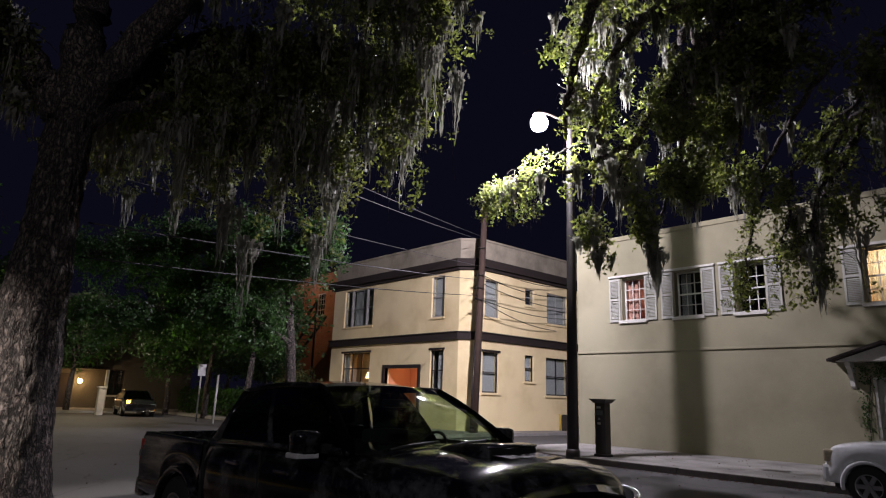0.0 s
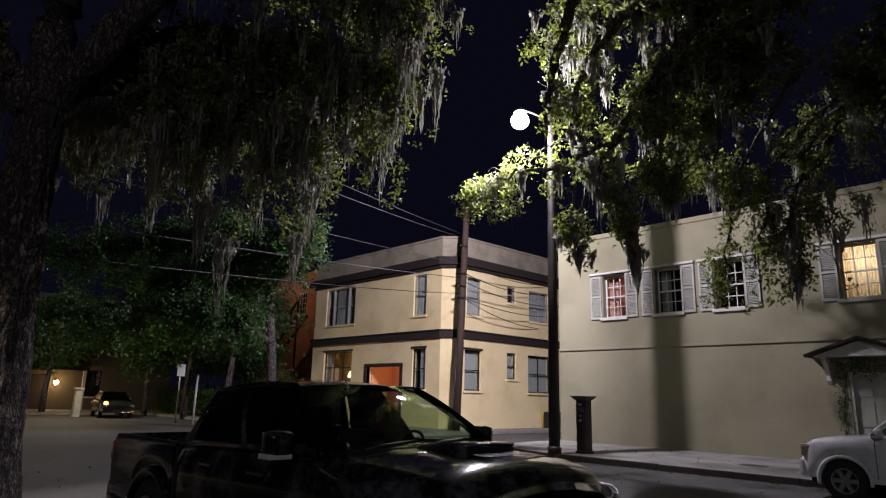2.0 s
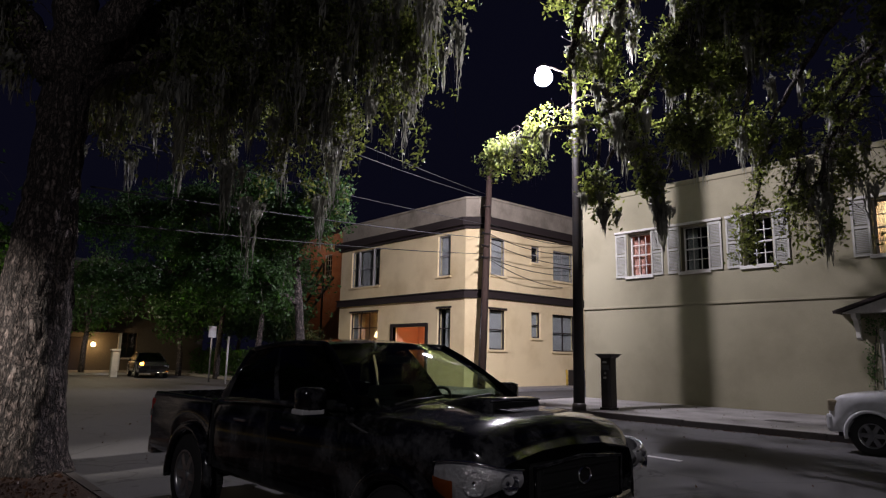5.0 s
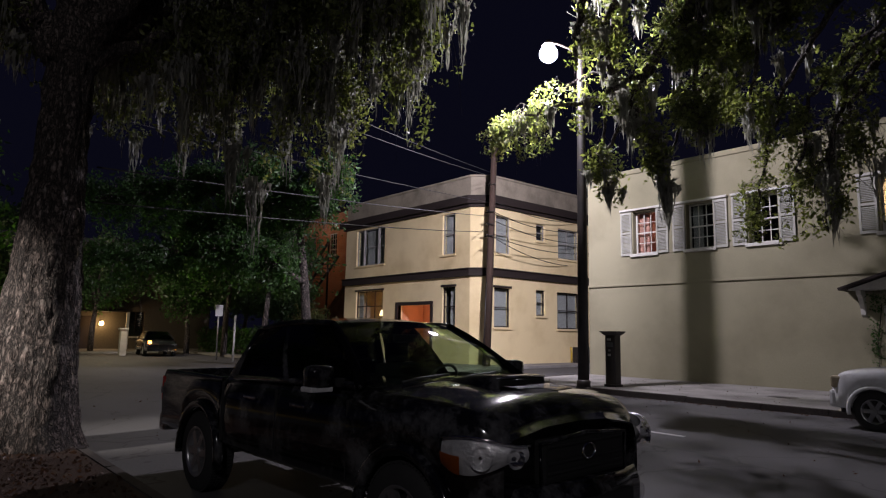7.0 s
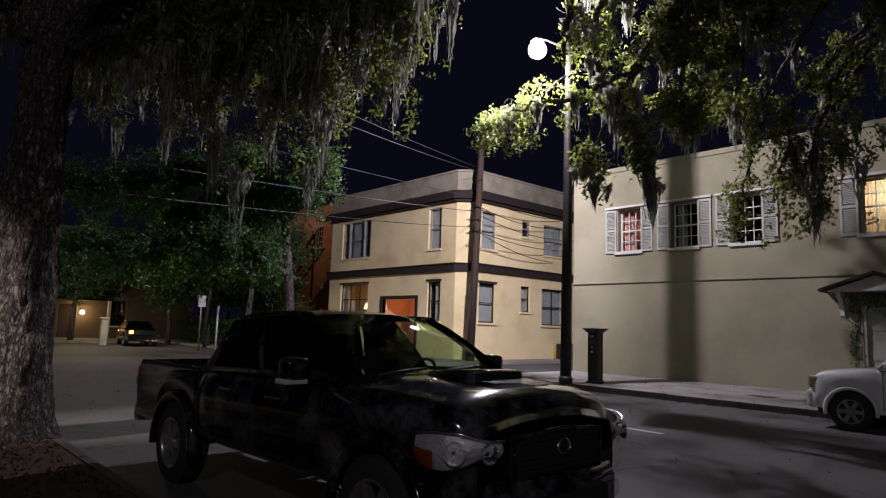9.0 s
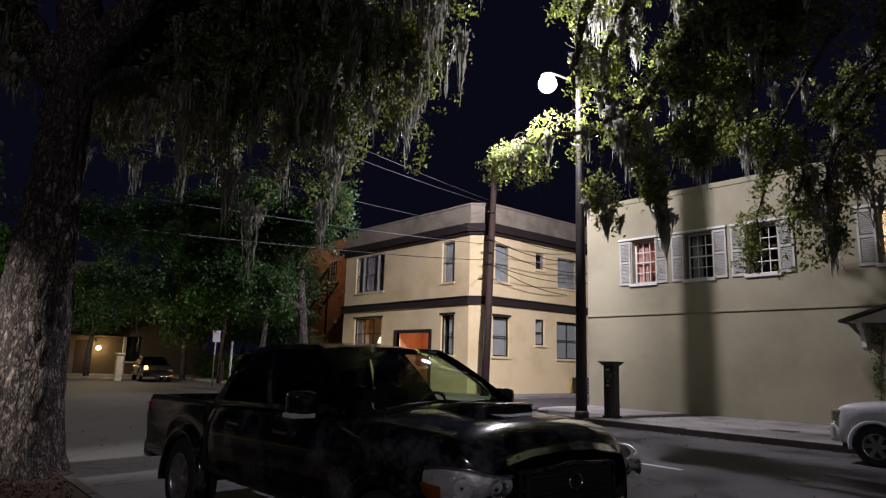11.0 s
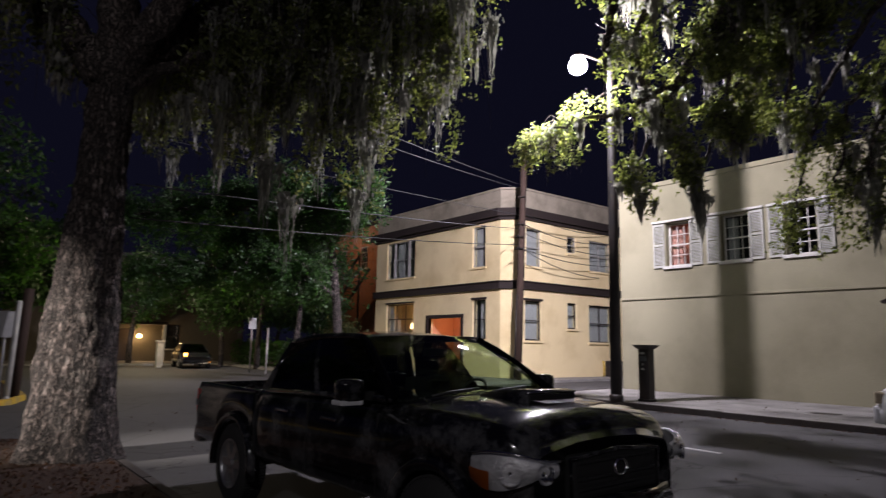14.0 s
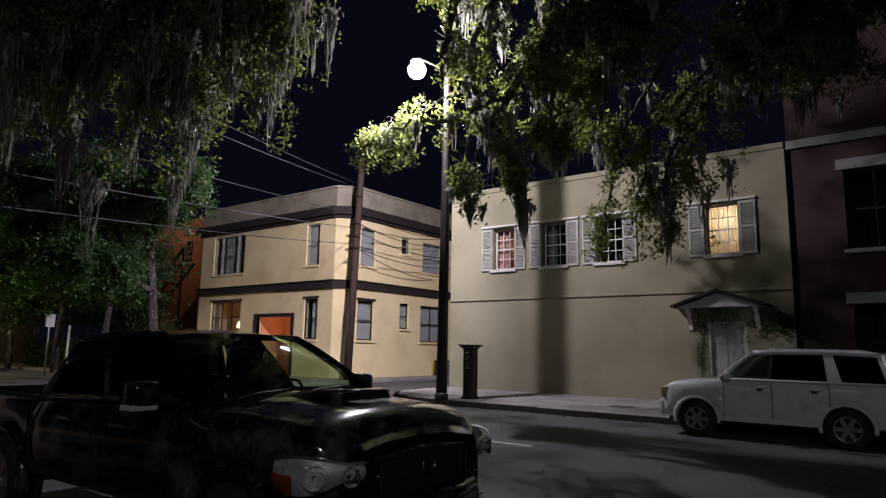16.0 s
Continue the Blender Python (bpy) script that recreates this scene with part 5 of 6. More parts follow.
# ---- overhead cables ----
cable(pole_at(9.2, 0, -0.2), (-13.2, 3.0, 7.7), 0.12, 0.012, CABLE_PALE, "bare overhead line between pole and trees")
cable(pole_at(9.02, 0, -0.2), (-13.2, 3.2, 7.2), 0.15, 0.012, CABLE_PALE, "bare overhead line between pole and trees")
cable(pole_at(7.75, 0, -0.2), (-17.5, 3.7, 6.95), 0.08, 0.011, CABLE_PALE, "pale overhead cable crossing the street")
cable(pole_at(7.1, 0, -0.2), (-10.92, 2.2, 4.1), 0.08, 0.014, CABLE_PALE, "pale overhead cable crossing the street")
cable(pole_at(6.35, 0, -0.2), (-10.95, 2.15, 3.55), 0.1, 0.014, CABLE, "sagging black cable crossing the street")
for z0, yb, zb, sag in ((7.8, 29.4, 8.0, 0.3), (7.3, 29.0, 7.4, 0.3), (6.9, 30.5, 6.9, 0.35), (6.15, 31.5, 6.5, 0.4), (6.1, 28.0, 5.4, 0.25)):
    cable(pole_at(z0, 0.1, 0.1), (-21.98, yb, zb), sag, 0.02, CABLE, "black service cable from pole to house")

# ---- trees ----
RND = np.random.RandomState(11)


def leaf_mesh(name, centres, size, material, parent, spread, per, label="", aspect=0.5, droop=0.35):
    """Small folded leaves in loose rosettes round the centres, all in one mesh."""
    c = np.repeat(np.asarray(centres, float), per, axis=0)
    n = len(c)
    c = c + RND.normal(0, 1, (n, 3)) * spread
    d = RND.normal(0, 1, (n, 3))
    d[:, 2] -= droop
    d /= np.linalg.norm(d, axis=1)[:, None]
    q = RND.normal(0, 1, (n, 3))
    s = np.cross(d, q)
    s /= np.linalg.norm(s, axis=1)[:, None]
    u = np.cross(s, d)
    L = (size * RND.uniform(0.65, 1.3, n))[:, None]
    w = L * aspect * 0.5
    V = np.stack([c - d * L * 0.5, c + s * w + u * w * 0.35 - d * L * 0.08, c + d * L * 0.5, c - s * w + u * w * 0.35 - d * L * 0.08], axis=1).reshape(-1, 3)
    me = bpy.data.meshes.new(name)
    me.vertices.add(4 * n)
    me.vertices.foreach_set("co", V.ravel())
    idx = (np.arange(n)[:, None] * 4 + np.array([0, 1, 2, 0, 2, 3])).ravel()
    me.loops.add(6 * n)
    me.loops.foreach_set("vertex_index", idx)
    me.polygons.add(2 * n)
    me.polygons.foreach_set("loop_start", np.arange(2 * n) * 3)
    me.polygons.foreach_set("loop_total", np.full(2 * n, 3))
    me.update(calc_edges=True)
    me.materials.append(material)
    ob = new(name, me)
    ob.parent = parent
    if label:
        tagged(ob, label)
    return tagged(ob, kind="stuff")


def moss_mesh(name, tops, lengths, parent, label="", width=0.062):
    """Hanging moss: ragged tapering festoons of thin crossed ribbons and wisps."""
    V, Fc = [], []
    for p, ln in zip(tops, lengths):
        k = max(3, int(ln / 0.12))
        rad = 0.04 + 0.06 * ln
        for strand in range(RND.randint(26, 46)):
            a = RND.uniform(0, math.pi)
            ex, ey = RND.normal(0, rad, 2)
            px, py, pz = p[0] + ex, p[1] + ey, p[2] + RND.normal(0, 0.05)
            l2 = ln * RND.uniform(0.3, 1.0) * max(0.25, 1 - (ex * ex + ey * ey) / (5 * rad * rad))
            w0 = width * RND.uniform(0.25, 0.75)
            base = len(V)
            for i in range(k + 1):
                t = i / k
                w = w0 * (1 - t) ** 0.6 * RND.uniform(0.25, 1.4) + 0.002
                px += RND.normal(0, 0.012) - ex * 0.35 / k
                py += RND.normal(0, 0.012) - ey * 0.35 / k
                z = pz - l2 * t
                ca, sa = math.cos(a + t * 2.5) * w, math.sin(a + t * 2.5) * w
                V += [(px - ca, py - sa, z), (px + ca, py + sa, z)]
            for i in range(k):
                b = base + 2 * i
                Fc.append((b, b + 1, b + 3, b + 2))
    ob = mesh_ob(name, V, Fc, MOSS, parent, label)
    return tagged(ob, kind="stuff")


def limb(tree, ctrl, r0, r1, n=10, name="limb"):
    pts = spline(ctrl, n)
    for i in range(1, len(pts)):
        pts[i] = pts[i] + Vector(RND.normal(0, 0.04, 3))
    rad = [r0 + (r1 - r0) * i / (len(pts) - 1) for i in range(len(pts))]
    tube_ob(name, pts, rad, BARK, tree, 10)
    return pts


def hang(pts, count, reach, drop, rise=0.5, t0=0.15, weight=None):
    """Drooping twigs off a limb: lists of points along each, for leaves and wood."""
    twigs = []
    P = [np.array(p) for p in pts]
    n = len(P) - 1
    for _ in range(count):
        t = RND.uniform(t0, 1.0) * n
        i = min(int(t), n - 1)
        a = P[i] + (P[i + 1] - P[i]) * (t - i)
        ang = RND.uniform(0, 2 * math.pi)
        r = reach * RND.uniform(0.2, 1.0)
        out = np.array([math.cos(ang) * r, math.sin(ang) * r, RND.uniform(-0.2, 1.0) * rise])
        ragged = min(1.3, max(0.2, 0.6 + 1.1 * noise.noise(Vector((a[0] * 0.75, a[1] * 0.75, 3.3)))))
        end = a + out + np.array([0, 0, -drop * ragged * RND.uniform(0.25, 1.0) ** 1.2])
        mid = a + out * 0.75 + np.array([0, 0, 0.1])
        ks = np.linspace(0, 1, 7)[:, None]
        twigs.append((1 - ks) ** 2 * a + 2 * ks * (1 - ks) * mid + ks ** 2 * end)
    return twigs


def twig_wood(tree, twigs, r=0.012):
    V, Fc = [], []
    for tw in twigs:
        v, f = tube([tuple(p) for p in tw], [r * (1 - 0.8 * i / (len(tw) - 1)) for i in range(len(tw))], 3, False)
        b = len(V)
        V += v
        Fc += [tuple(k + b for k in q) for q in f]
    return tagged(mesh_ob("fine_branching", V, Fc, BARK, tree), kind="stuff")


GAPS = []      # open pockets in the crowns: (centre, radius)


def open_to_lamp(twigs):
    """Twigs that keep clear of the open pockets."""
    return [t for t in twigs if all(np.linalg.norm(t - np.array(g), axis=1).min() > r * 0.9 for g, r in GAPS)]


def open_near(c):
    """The crown of the far oak is loose and open within a few metres of the street lamp."""
    d = (Vector(c) - LAMP).length
    return 0.22 * max(0.0, min(1.0, (6.0 - d) / 2.5)) if c[1] > 10 and c[0] > -10.3 else 0.0


def crown(tree, twigs, leaf, material, per, spread, sprigs=7, label="", name="crown", holes=0.0, reach=0.34):
    """Short side sprigs on every twig, each with a tight rosette of leaves at its tip; clumped, with gaps between."""
    base, tips = [], []
    for tw in twigs:
        t = RND.uniform(0.25, 1.0, sprigs) * (len(tw) - 1)
        i = np.minimum(t.astype(int), len(tw) - 2)
        p = tw[i] + (tw[i + 1] - tw[i]) * (t - i)[:, None]
        d = RND.normal(0, 1, (sprigs, 3)) + (0, 0, -0.45)
        d *= (reach * RND.uniform(0.35, 1.0, sprigs) / np.linalg.norm(d, axis=1))[:, None]
        base.append(p)
        tips.append(p + d)
    base, tips = np.concatenate(base), np.concatenate(tips)
    keep = np.array([noise.noise(Vector(c) * 1.15) + 0.5 * noise.noise(Vector(c) * 2.7) > holes + open_near(c) for c in tips])
    for g, r in GAPS:
        keep &= np.linalg.norm(tips - np.array(g), axis=1) > r
    base, tips = base[keep], tips[keep]
    twig_wood(tree, [np.stack([p, (p + q) / 2 + (0, 0, 0.02), q]) for p, q in zip(base, tips)], 0.006)
    return leaf_mesh(name, tips, leaf, material, tree, spread, per, label)


def festoons(tree, twigs, share, length):
    tops, lens = [], []
    for tw in twigs:
        if RND.rand() < share:
            tops.append(tw[RND.randint(2, 7)])
            lens.append(length * RND.uniform(0.35, 1.0) ** 1.2)
    tops = np.array(tops)
    keep = np.ones(len(tops), bool)
    for g, r in GAPS:
        for d in (0.0, 0.5, 1.0, 1.5):
            keep &= np.linalg.norm(tops - np.array((0, 0, d)) - np.array(g), axis=1) > r
    return moss_mesh("moss", tops[keep], np.array(lens)[keep], tree, "grey-green hanging moss festoons")


# the big live oak at the kerb
oak = thing("live_oak", "old live oak with furrowed grey bark and hanging moss", "tree")
V, Fc, S, H = [], [], 72, 110
for i in range(H + 1):
    t = i / H
    z = -0.05 + 6.2 * t
    r = 0.52 + 0.20 * math.exp(-z / 0.35) - 0.035 * z + 0.05 * math.sin(z * 1.1)
    cx, cy = -10.12 - 0.10 * z + 0.02 * math.sin(z * 2), 1.50 + 0.035 * z
    for k in range(S):
        a = 2 * math.pi * k / S
        flute = 1 + 0.10 * math.exp(-z / 0.6) * math.sin(5 * a + 0.7) + 0.05 * math.sin(3 * a + 0.4 * z)
        nz = noise.noise(Vector((math.cos(a) * 3.2, math.sin(a) * 3.2, z * 1.0)))
        ridge = abs(noise.noise(Vector((math.cos(a) * 9 + 5, math.sin(a) * 9, z * 2.4))))
        rr = r * flute + 0.05 * nz + 0.075 * ridge
        V.append((cx + rr * math.cos(a), cy + rr * 0.92 * math.sin(a), z))
for i in range(H):
    for k in range(S):
        k2 = (k + 1) % S
        Fc.append((i * S + k, i * S + k2, (i + 1) * S + k2, (i + 1) * S + k))
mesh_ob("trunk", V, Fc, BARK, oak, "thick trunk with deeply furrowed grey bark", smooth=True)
for k in range(9):
    t = 0.50 + 0.055 * k
    GAPS.append((tuple(LAMP * t + Vector((0, 0, 1.6 + 0.1)) * (1 - t)), 0.32 + 0.48 * t))
for k in range(10):
    GAPS.append((tuple(LAMP.lerp(Vector((-4.3, 14.0, 0.8)), 0.12 + 0.075 * k)), 0.65))
for k in range(16):                 # slits that let lamplight fall in flecks on the road
    spot = Vector((RND.uniform(-6.5, 2.0), RND.uniform(4.5, 11.0), 0))
    for f in (0.2, 0.27, 0.34, 0.42, 0.5, 0.58):
        GAPS.append((tuple(LAMP.lerp(spot, f)), 0.16 + 0.42 * f))
for k in range(22):                 # a loose, open underside towards the lit strip of road by the kerb
    spot = Vector((-9.0 + 0.55 * k, 12.0 + 1.9 * (k % 2) + RND.uniform(-0.4, 0.4), 0))
    for f in (0.2, 0.27, 0.34, 0.42, 0.5, 0.58):
        GAPS.append((tuple(LAMP.lerp(spot, f)), 0.2 + 0.45 * f))
TOP = (-10.7, 1.7, 5.6)
la = limb(oak, [TOP, (-10.8, 3.4, 7.6), (-10.4, 6.0, 8.3), (-9.6, 7.8, 8.2)], 0.34, 0.07)
lb = limb(oak, [TOP, (-11.9, 3.2, 7.3), (-13.4, 4.6, 7.8), (-15.2, 5.8, 7.0)], 0.30, 0.05)
lc = limb(oak, [TOP, (-9.6, 3.2, 8.4), (-8.8, 5.6, 9.3), (-8.6, 7.4, 9.5)], 0.28, 0.06)
ld = limb(oak, [TOP, (-11.6, 0.4, 7.2), (-13.2, -1.6, 7.8), (-14.6, -3.4, 7.2)], 0.28, 0.05)
le = limb(oak, [(-12.3, 3.6, 7.4), (-12.4, 5.2, 8.0), (-11.9, 6.8, 7.6)], 0.12, 0.04)
lf = limb(oak, [TOP, (-12.6, 2.4, 7.0), (-15.2, 3.2, 7.6), (-17.5, 3.6, 7.0)], 0.22, 0.05)
lh = limb(oak, [TOP, (-10.8, 4.0, 6.9), (-11.2, 6.4, 6.5)], 0.12, 0.03)
lg = limb(oak, [TOP, (-10.2, 1.6, 7.6), (-9.4, 1.9, 9.6)], 0.36, 0.16)
tw_l = hang(la, 330, 1.4, 3.9, 0.6, 0.30) + hang(lc, 230, 1.3, 3.2, 0.8, 0.40) + hang(le, 130, 1.2, 3.0, 0.5) + hang(lh, 120, 1.2, 2.4, 0.5, 0.35)
tw_l = [t for t in tw_l if t[-1][1] / -t[-1][0] < 0.76 + 0.09 * (t[-1][2] - 4.6) + RND.uniform(-0.03, 0.05)]
tw_d = hang(lb, 120, 1.5, 2.6, 0.5, 0.3) + hang(lf, 140, 1.5, 2.8, 0.5, 0.3) + hang(ld, 170, 1.5, 3.4, 0.5, 0.25)
twig_wood(oak, tw_l + tw_d)
crown(oak, tw_l, 0.105, LEAF_OAK, 9, 0.07, 9, label="small dull green oak leaves in loose sprays", holes=-0.15)
crown(oak, tw_d, 0.105, LEAF_OAK, 9, 0.07, 8, holes=-0.15)
festoons(oak, tw_l, 0.24, 1.7)
festoons(oak, tw_d, 0.26, 1.6)

# second live oak, rooted beside the near kerb, reaching over the street
oak2 = thing("live_oak", "live oak reaching over the street, lit leaves and moss", "tree")
pts = spline([(5.2, 0.6, -0.05), (5.0, 0.8, 1.2), (4.7, 1.3, 3.4), (4.2, 2.2, 5.2)], 10)
tube_ob("trunk", pts, [0.75 - 0.01 * i for i in range(len(pts))], BARK, oak2, 24)
T2 = (4.2, 2.2, 5.2)
ma = limb(oak2, [T2, (2.3, 6.4, 9.0), (-1.5, 10.0, 10.3), (-4.9, 12.0, 9.7), (-7.4, 12.6, 7.8), (-8.7, 12.6, 6.0)], 0.34, 0.035)
mb = limb(oak2, [T2, (2.0, 7.3, 8.3), (0.2, 12.2, 9.4), (-2.3, 14.3, 8.7), (-4.2, 15.4, 7.0), (-5.4, 16.1, 5.1)], 0.28, 0.03)
mc = limb(oak2, [T2, (1.4, 5.8, 9.7), (-2.7, 8.3, 11.0), (-6.7, 10.2, 10.3), (-8.6, 11.5, 9.0), (-8.9, 11.7, 8.0)], 0.30, 0.035)
mi = limb(oak2, [(-7.4, 12.6, 7.7), (-8.8, 12.1, 7.2), (-10.1, 11.2, 7.0)], 0.09, 0.025)
md = limb(oak2, [(-4.9, 12.0, 9.7), (-6.3, 13.2, 7.9), (-7.6, 13.6, 6.0)], 0.12, 0.03)
mf = limb(oak2, [(-4.9, 12.0, 9.7), (-5.5, 13.7, 8.3), (-6.3, 14.6, 6.4)], 0.10, 0.03)
me_ = limb(oak2, [(0.2, 12.2, 9.4), (-0.8, 15.1, 9.2), (-1.7, 16.5, 8.0)], 0.12, 0.03)
mg = limb(oak2, [(-2.7, 8.3, 11.0), (-4.2, 10.9, 10.5), (-4.7, 12.3, 9.8)], 0.10, 0.03)
mk = limb(oak2, [(-4.9, 12.0, 9.8), (-7.2, 12.5, 10.7), (-8.6, 13.0, 9.9), (-8.7, 13.0, 8.2), (-8.0, 13.1, 6.6)], 0.15, 0.04)
ml = limb(oak2, [T2, (2.6, 6.6, 8.6), (0.6, 10.4, 9.2), (-1.4, 12.8, 8.6), (-2.6, 14.0, 7.2)], 0.2, 0.03)
mp = limb(oak2, [(-1.5, 10.0, 10.3), (-3.4, 12.0, 9.8), (-4.5, 13.0, 9.0), (-5.1, 13.4, 8.0)], 0.10, 0.03)
mj = limb(oak2, [(-8.7, 13.0, 8.2), (-10.4, 13.7, 8.6), (-12.0, 13.9, 8.3), (-13.6, 13.9, 7.8)], 0.035, 0.012)
mq = limb(oak2, [(-7.2, 12.5, 10.7), (-8.5, 12.5, 9.4), (-8.3, 12.5, 7.2), (-7.4, 12.5, 6.2), (-7.1, 12.5, 4.9)], 0.10, 0.025, 8)
mr = limb(oak2, [(-8.6, 13.0, 9.9), (-9.0, 13.0, 7.4), (-9.1, 13.0, 5.2)], 0.07, 0.02, 8)
ms = limb(oak2, [(-4.9, 12.0, 9.7), (-6.1, 12.4, 8.6), (-6.4, 12.5, 6.9), (-6.2, 12.5, 5.6)], 0.09, 0.02, 8)
mt = limb(oak2, [(-3.6, 13.6, 8.6), (-5.4, 14.7, 7.2), (-6.1, 15.0, 5.4), (-6.4, 15.0, 4.0)], 0.07, 0.015, 8)
mu = limb(oak2, [(-2.3, 14.3, 8.7), (-4.2, 14.8, 7.0), (-4.7, 15.0, 5.2), (-4.85, 15.0, 3.9)], 0.07, 0.015, 8)
mv = limb(oak2, [(-2.3, 14.3, 8.7), (-4.6, 14.8, 7.2), (-5.3, 15.0, 5.6), (-5.6, 15.0, 4.6)], 0.06, 0.015, 8)
mx_ = limb(oak2, [(-4.9, 12.0, 9.7), (-5.7, 13.2, 9.7), (-6.2, 13.8, 8.8), (-6.4, 13.9, 7.6)], 0.10, 0.03)
my_ = limb(oak2, [(0.2, 12.2, 9.4), (0.6, 14.6, 9.8), (1.8, 16.0, 9.0), (3.2, 16.6, 8.0)], 0.14, 0.03)
mz = limb(oak2, [(-4.9, 12.0, 9.7), (-6.4, 13.4, 10.8), (-8.2, 15.0, 10.2), (-9.2, 15.2, 8.8), (-9.5, 15.2, 7.4)], 0.13, 0.03)
mz2 = limb(oak2, [(-6.4, 13.4, 10.8), (-7.2, 15.3, 9.6), (-7.5, 15.8, 8.4), (-7.5, 15.9, 7.4)], 0.09, 0.03)
mw = limb(oak2, [(-2.7, 8.3, 11.0), (-6.0, 11.2, 12.2), (-8.8, 13.4, 12.4), (-10.0, 14.6, 11.8)], 0.14, 0.03)
tw_r = (hang(mi, 22, 0.7, 1.2, 0.5, 0.3) + hang(mz, 90, 0.9, 1.5, 0.7, 0.2) + hang(mz2, 110, 0.9, 1.4, 0.6, 0.2) + hang(ma, 110, 1.3, 1.7, 0.9, 0.40) + hang(mb, 170, 1.4, 1.8, 0.9, 0.45)
        + hang(mc, 70, 1.3, 1.6, 0.9, 0.45) + hang(md, 60, 0.9, 1.8, 0.4) + hang(mf, 60, 0.8, 1.4, 0.4) + hang(me_, 300, 1.6, 1.5, 0.6)
        + hang(mg, 120, 1.5, 1.6, 0.6) + hang(mk, 34, 0.8, 1.4, 0.5, 0.1) + hang(mp, 130, 1.4, 1.5, 0.9, 0.25) + hang(ml, 260, 1.6, 1.7, 0.9, 0.3)
        + hang(mw, 200, 1.5, 1.9, 0.9, 0.2) + hang(ms, 130, 0.7, 0.9, 0.4, 0.2) + hang(mx_, 100, 0.8, 1.2, 0.5, 0.3) + hang(my_, 230, 1.5, 1.3, 0.7, 0.3) + hang(mr, 38, 0.5, 0.8, 0.3, 0.3) + hang(mq, 50, 0.6, 0.9, 0.3, 0.1))
tw_r = open_to_lamp([t for t in tw_r if t[-1][1] / -min(t[-1][0], -0.1) > 0.98 + RND.uniform(0.0, 0.05) and t[-1][1] < 18.5])
twig_wood(oak2, tw_r)
crown(oak2, tw_r, 0.125, LEAF_OAK, 9, 0.075, 8, label="lamp-lit small green oak leaves in hanging sprays", holes=-0.04)
tw_n = hang(mt, 42, 0.45, 0.7, 0.2, 0.35) + hang(mu, 46, 0.5, 0.7, 0.2, 0.35) + hang(mv, 40, 0.5, 0.6, 0.2, 0.3)
twig_wood(oak2, tw_n, 0.008)
crown(oak2, tw_n, 0.11, LEAF_OAK, 8, 0.065, 5, holes=-0.1, reach=0.25)
festoons(oak2, tw_r, 0.15, 1.5)
for pts, step, lo, hi in ((mk, 4, 0.7, 1.5), (mi, 6, 0.5, 1.0), (mq[10:], 1, 0.7, 1.4), (mr[8:], 4, 0.5, 1.0), (mu[12:20], 1, 0.9, 1.5), (mw[8:], 4, 0.7, 1.5)):
    moss_mesh("moss", [tuple(p) for p in pts[4::step]], [RND.uniform(lo, hi) for _ in pts[4::step]], oak2, "thick grey hanging moss on a drooping limb", 0.08)
# sprays close round the lamp, clear of the lens itself
BEFORE = list(GAPS)
GAPS[:] = [(tuple(LAMP), 1.0)] + [(tuple(LAMP * t + Vector((0, 0, 1.7)) * (1 - t)), 0.42) for t in (0.8, 0.84, 0.88, 0.92, 0.96)]
tw_j = open_to_lamp(hang(mr[12:], 30, 0.5, 0.8, 0.2) + hang(mj, 80, 0.8, 2.0, 0.5, 0.68) + hang(mj, 40, 0.9, 1.8, 0.6, 0.35))
twig_wood(oak2, tw_j)
crown(oak2, tw_j, 0.11, LEAF_OAK, 8, 0.07, 6, label="bright leaf sprays beside the street lamp", holes=-0.02)
festoons(oak2, tw_j, 0.08, 0.9)
GAPS[:] = BEFORE

# dark broad-leaved tree over the far side of the street
dark = thing("evergreen_tree", "dark glossy-leaved street tree beyond the oak", "tree")
pts = spline([(-24.3, 13.4, -0.05), (-24.2, 13.3, 1.6), (-23.8, 12.9, 3.6), (-23.4, 12.4, 5.5)], 8)
tube_ob("trunk", pts, [0.24 - 0.004 * i for i in range(len(pts))], BARK, dark, 12)
tw = []
for ctrl in ([(-23.4, 12.4, 5.5), (-21.0, 12.0, 6.8), (-19.0, 11.4, 7.2)], [(-23.8, 12.9, 3.6), (-24.4, 10.6, 5.0), (-24.9, 8.4, 5.6)], [(-23.4, 12.4, 5.5), (-22.6, 10.8, 7.2), (-21.6, 9.4, 7.8)], [(-23.4, 12.4, 5.5), (-24.4, 10.4, 7.0), (-25.6, 8.0, 7.8)], [(-23.8, 12.9, 3.6), (-22.8, 10.6, 4.4), (-22.6, 9.2, 4.6)], [(-24.4, 10.6, 5.0), (-25.0, 8.0, 4.4), (-25.6, 5.6, 4.0)], [(-24.4, 10.4, 7.0), (-25.2, 7.6, 6.8), (-25.8, 5.0, 6.2)]):
    tw += hang(limb(dark, ctrl, 0.12, 0.03, 6), 120, 1.5, 2.4, 1.0, 0.25)
tw = [t for t in tw if t[-1][1] / -t[-1][0] < (0.53 if t[-1][2] < 5.4 else 0.64)]
twig_wood(dark, tw)
crown(dark, tw, 0.15, LEAF_DARK, 9, 0.11, 9, label="glossy dark green leaves", holes=-0.25, reach=0.45)


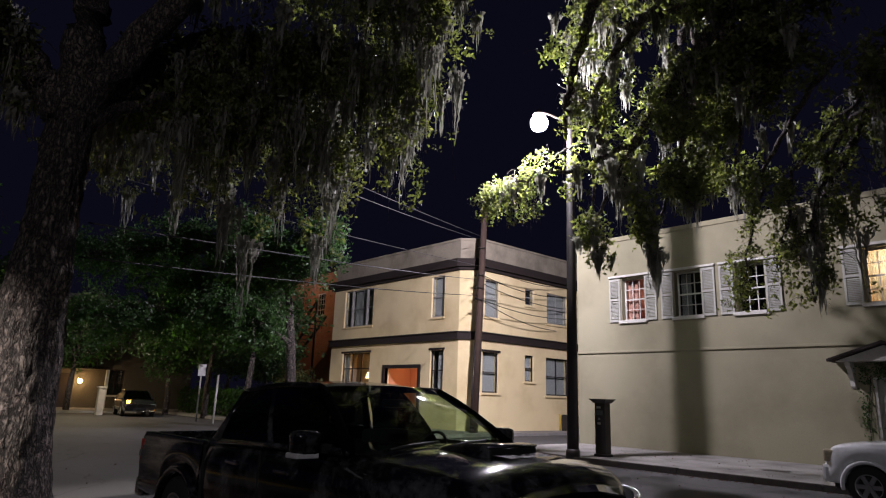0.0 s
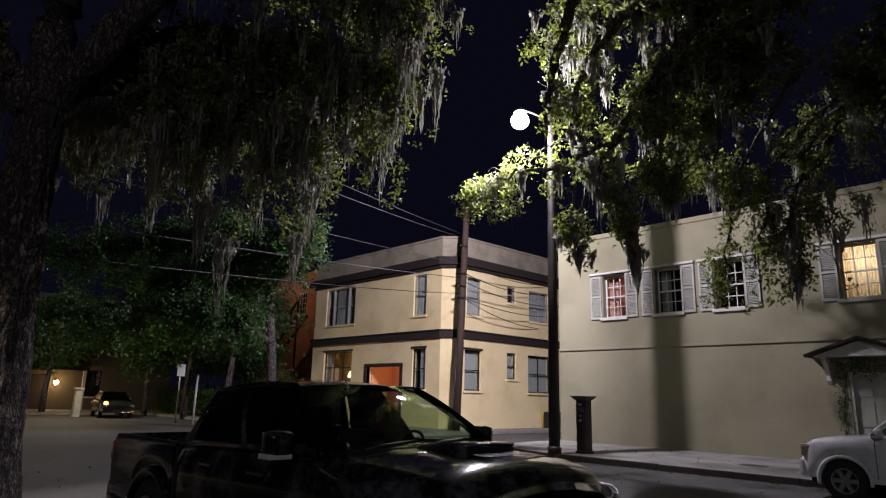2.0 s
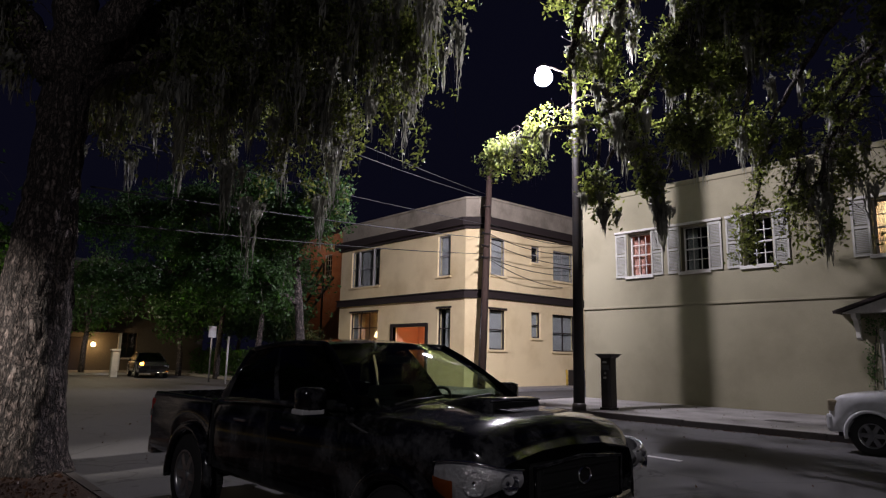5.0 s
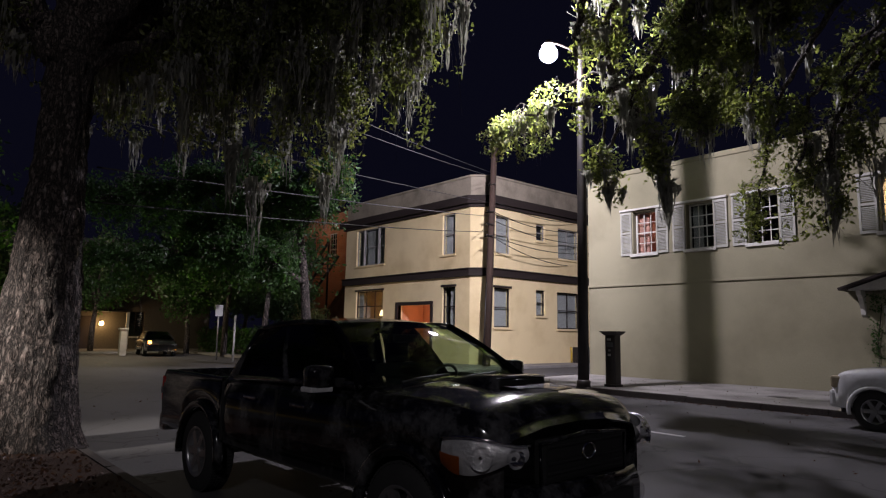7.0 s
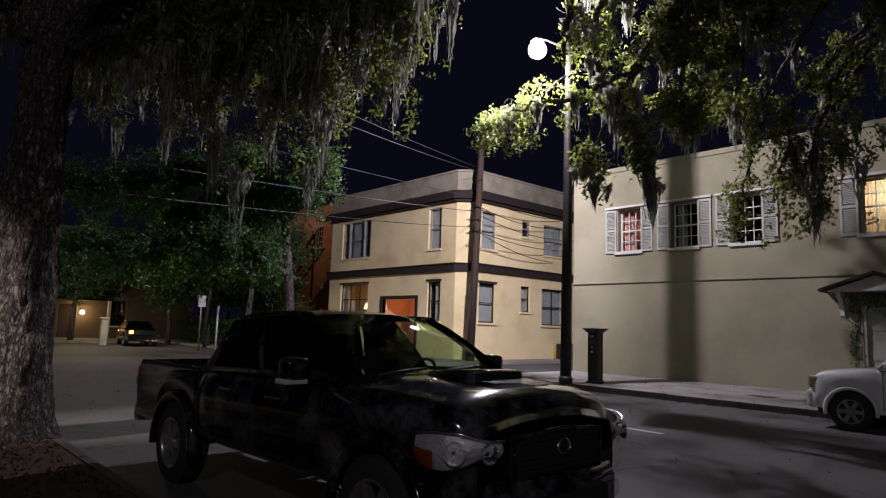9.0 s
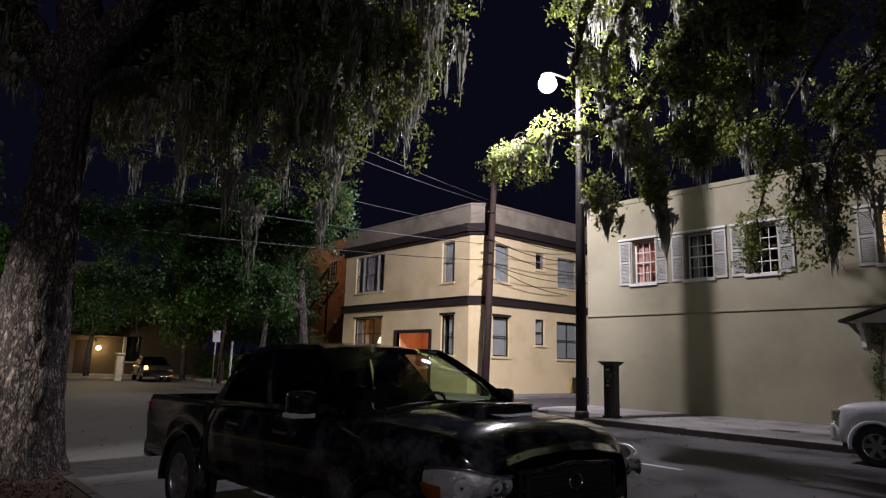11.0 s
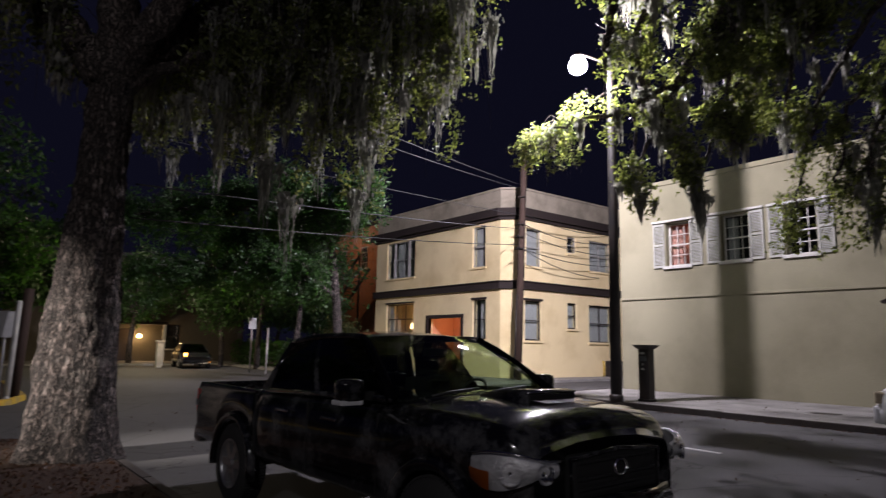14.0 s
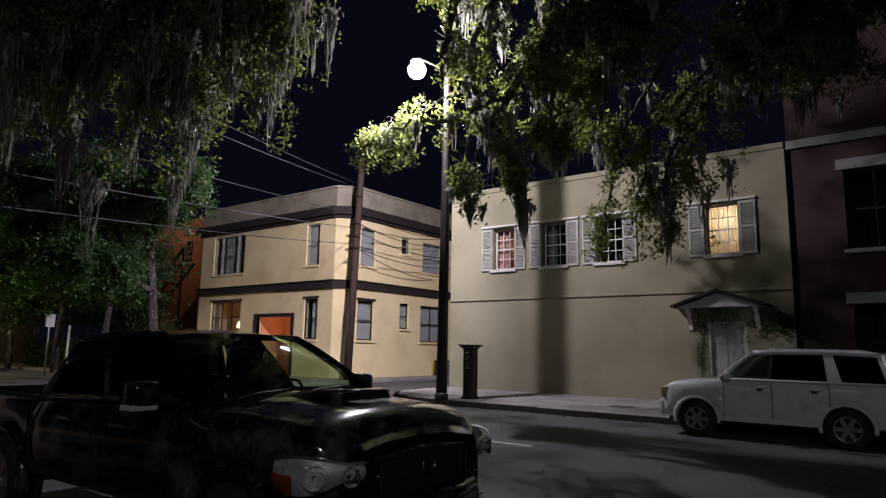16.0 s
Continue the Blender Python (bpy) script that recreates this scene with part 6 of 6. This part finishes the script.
def street_tree(at, height, width, seed, leaf=0.24, count=55, label="dark street tree at night with dense crown", trunk=0.16):
    """A plain far tree: tapered trunk, forked limbs and a ragged crown."""
    x, y = at
    tr = thing("street_tree", label, "tree", "far street trees")
    rr = np.random.RandomState(seed)
    top = (x + rr.uniform(-0.4, 0.4), y + rr.uniform(-0.4, 0.4), height * 0.45)
    tube_ob("trunk", [(x, y, -0.05), (x + 0.05, y, height * 0.2), top], [trunk * 1.2, trunk, trunk * 0.7], BARK, tr, 9)
    tws = []
    for k in range(7):
        a = k * 0.9 + rr.uniform(-0.3, 0.3)
        e = (x + math.cos(a) * width * rr.uniform(0.5, 0.9), y + math.sin(a) * width * rr.uniform(0.5, 0.9), height * rr.uniform(0.55, 0.95))
        m = tuple(0.5 * (p + q) + (0.3 if i == 2 else 0) for i, (p, q) in enumerate(zip(top, e)))
        tws += hang(limb(tr, [top, m, e], trunk * 0.5, 0.03, 5), count, width * 0.45, height * 0.28, 1.2, 0.2)
    twig_wood(tr, tws)
    crown(tr, tws, leaf, LEAF_DARK, 6, 0.17, 6, holes=-0.15, reach=0.6)
    return tr


street_tree((-45.5, 9.8), 7.5, 3.2, 12, 0.24, 45)
street_tree((-41.5, 14.4), 6.5, 3.0, 15, 0.24, 45)
street_tree((-47.0, 20.5), 7.0, 3.2, 31, 0.28, 55)
street_tree((-44.5, 22.4), 5.5, 2.4, 32, 0.26, 55)
street_tree((-31.0, 14.6), 8.0, 3.6, 3, 0.26, 50)
street_tree((-37.5, 15.2), 9.5, 4.2, 4, 0.3, 50)
street_tree((-43.0, 3.5), 9.0, 4.5, 5, 0.3, 50)
street_tree((-27.5, -2.0), 11.0, 5.0, 6, 0.26, 55, "dark moss-hung tree beyond the corner island", 0.4)
street_tree((-30.5, -4.8), 10.0, 4.5, 14, 0.28, 45, "dark moss-hung tree beyond the corner island", 0.35)
street_tree((-36.0, -8.0), 12.0, 5.0, 7, 0.3, 50)
street_tree((-24.0, -9.0), 12.0, 5.0, 8, 0.28, 50)
street_tree((-33.0, 0.2), 8.0, 4.2, 21, 0.26, 55)
street_tree((-46.0, -3.0), 9.0, 5.0, 22, 0.32, 55)
street_tree((-41.0, -9.5), 10.0, 5.0, 23, 0.32, 50)
street_tree((-55.0, 20.0), 15.0, 6.0, 9, 0.4, 50)
street_tree((-56.0, 6.0), 15.0, 6.0, 10, 0.4, 50)
bush = thing("shrub", "pale-lit shrub beside the yellow house", "shrub")
c = RND.normal(0, 1, (260, 3)) * (0.7, 0.5, 0.6) + (-36.6, 20.6, 1.9)
leaf_mesh("crown", c, 0.2, LEAF_OAK, bush, 0.12, 10)
tube_ob("stem", [(-36.6, 20.6, 0.1), (-36.6, 20.6, 1.8)], [0.09, 0.05], BARK, bush)
hedge = thing("hedge", "low dark hedge along the far sidewalk", "hedge")
c = RND.uniform(-1, 1, (900, 3)) * (7.5, 0.6, 0.75) + (-37.0, 16.6, 0.85)
leaf_mesh("crown", c, 0.2, LEAF_DARK, hedge, 0.12, 7)
tube_ob("stem", [(-44, 16.6, 0.35), (-30, 16.6, 0.35)], 0.15, BARK, hedge)
vine = thing("creeping_vine", "patchy creeping vine on the cream wall beside the door", "vine")
c = np.concatenate([RND.normal(0, 1, (260, 3)) * (0.34, 0.02, 0.2) + (-3.45, 20.44, 2.45), RND.normal(0, 1, (160, 3)) * (0.35, 0.02, 0.14) + (-5.0, 20.44, 2.72), RND.normal(0, 1, (90, 3)) * (0.07, 0.02, 0.55) + (-5.5, 20.44, 1.7)])
leaf_mesh("leaves", c, 0.07, LEAF_DARK, vine, 0.05, 4)
tube_ob("stem", [(-5.52, 20.46, 0.13), (-5.5, 20.46, 1.5), (-5.35, 20.46, 2.6)], 0.014, BARK, vine, 5)

# ---- litter ----
litter = tagged(new("leaf_litter"), "fallen brown leaves and mulch chips round the oak", "leaf litter", kind="stuff")
c = np.stack([RND.uniform(-12.2, -3.0, 5200), RND.uniform(-2.5, 1.9, 5200), np.full(5200, 0.068)], 1)
m_ = leaf_mesh("fallen_leaf", c, 0.06, foliage("dry_leaf", (0.04, 0.02, 0.011), (0.12, 0.062, 0.034), (1, 1, 1)), litter, (0.03, 0.03, 0.004), 1)
c = np.concatenate([np.stack([RND.uniform(-14, 8, 700), 15.02 - np.abs(RND.normal(0, 0.16, 700)), np.full(700, 0.012)], 1), np.stack([RND.uniform(-16, 6, 260), RND.uniform(3, 15, 260), np.full(260, 0.012)], 1), np.stack([RND.uniform(-14, 4, 160), RND.uniform(15.4, 20.3, 160), np.full(160, 0.142)], 1)])
leaf_mesh("gutter_leaf", c, 0.05, bpy.data.materials["dry_leaf"], litter, (0.02, 0.02, 0.003), 1)
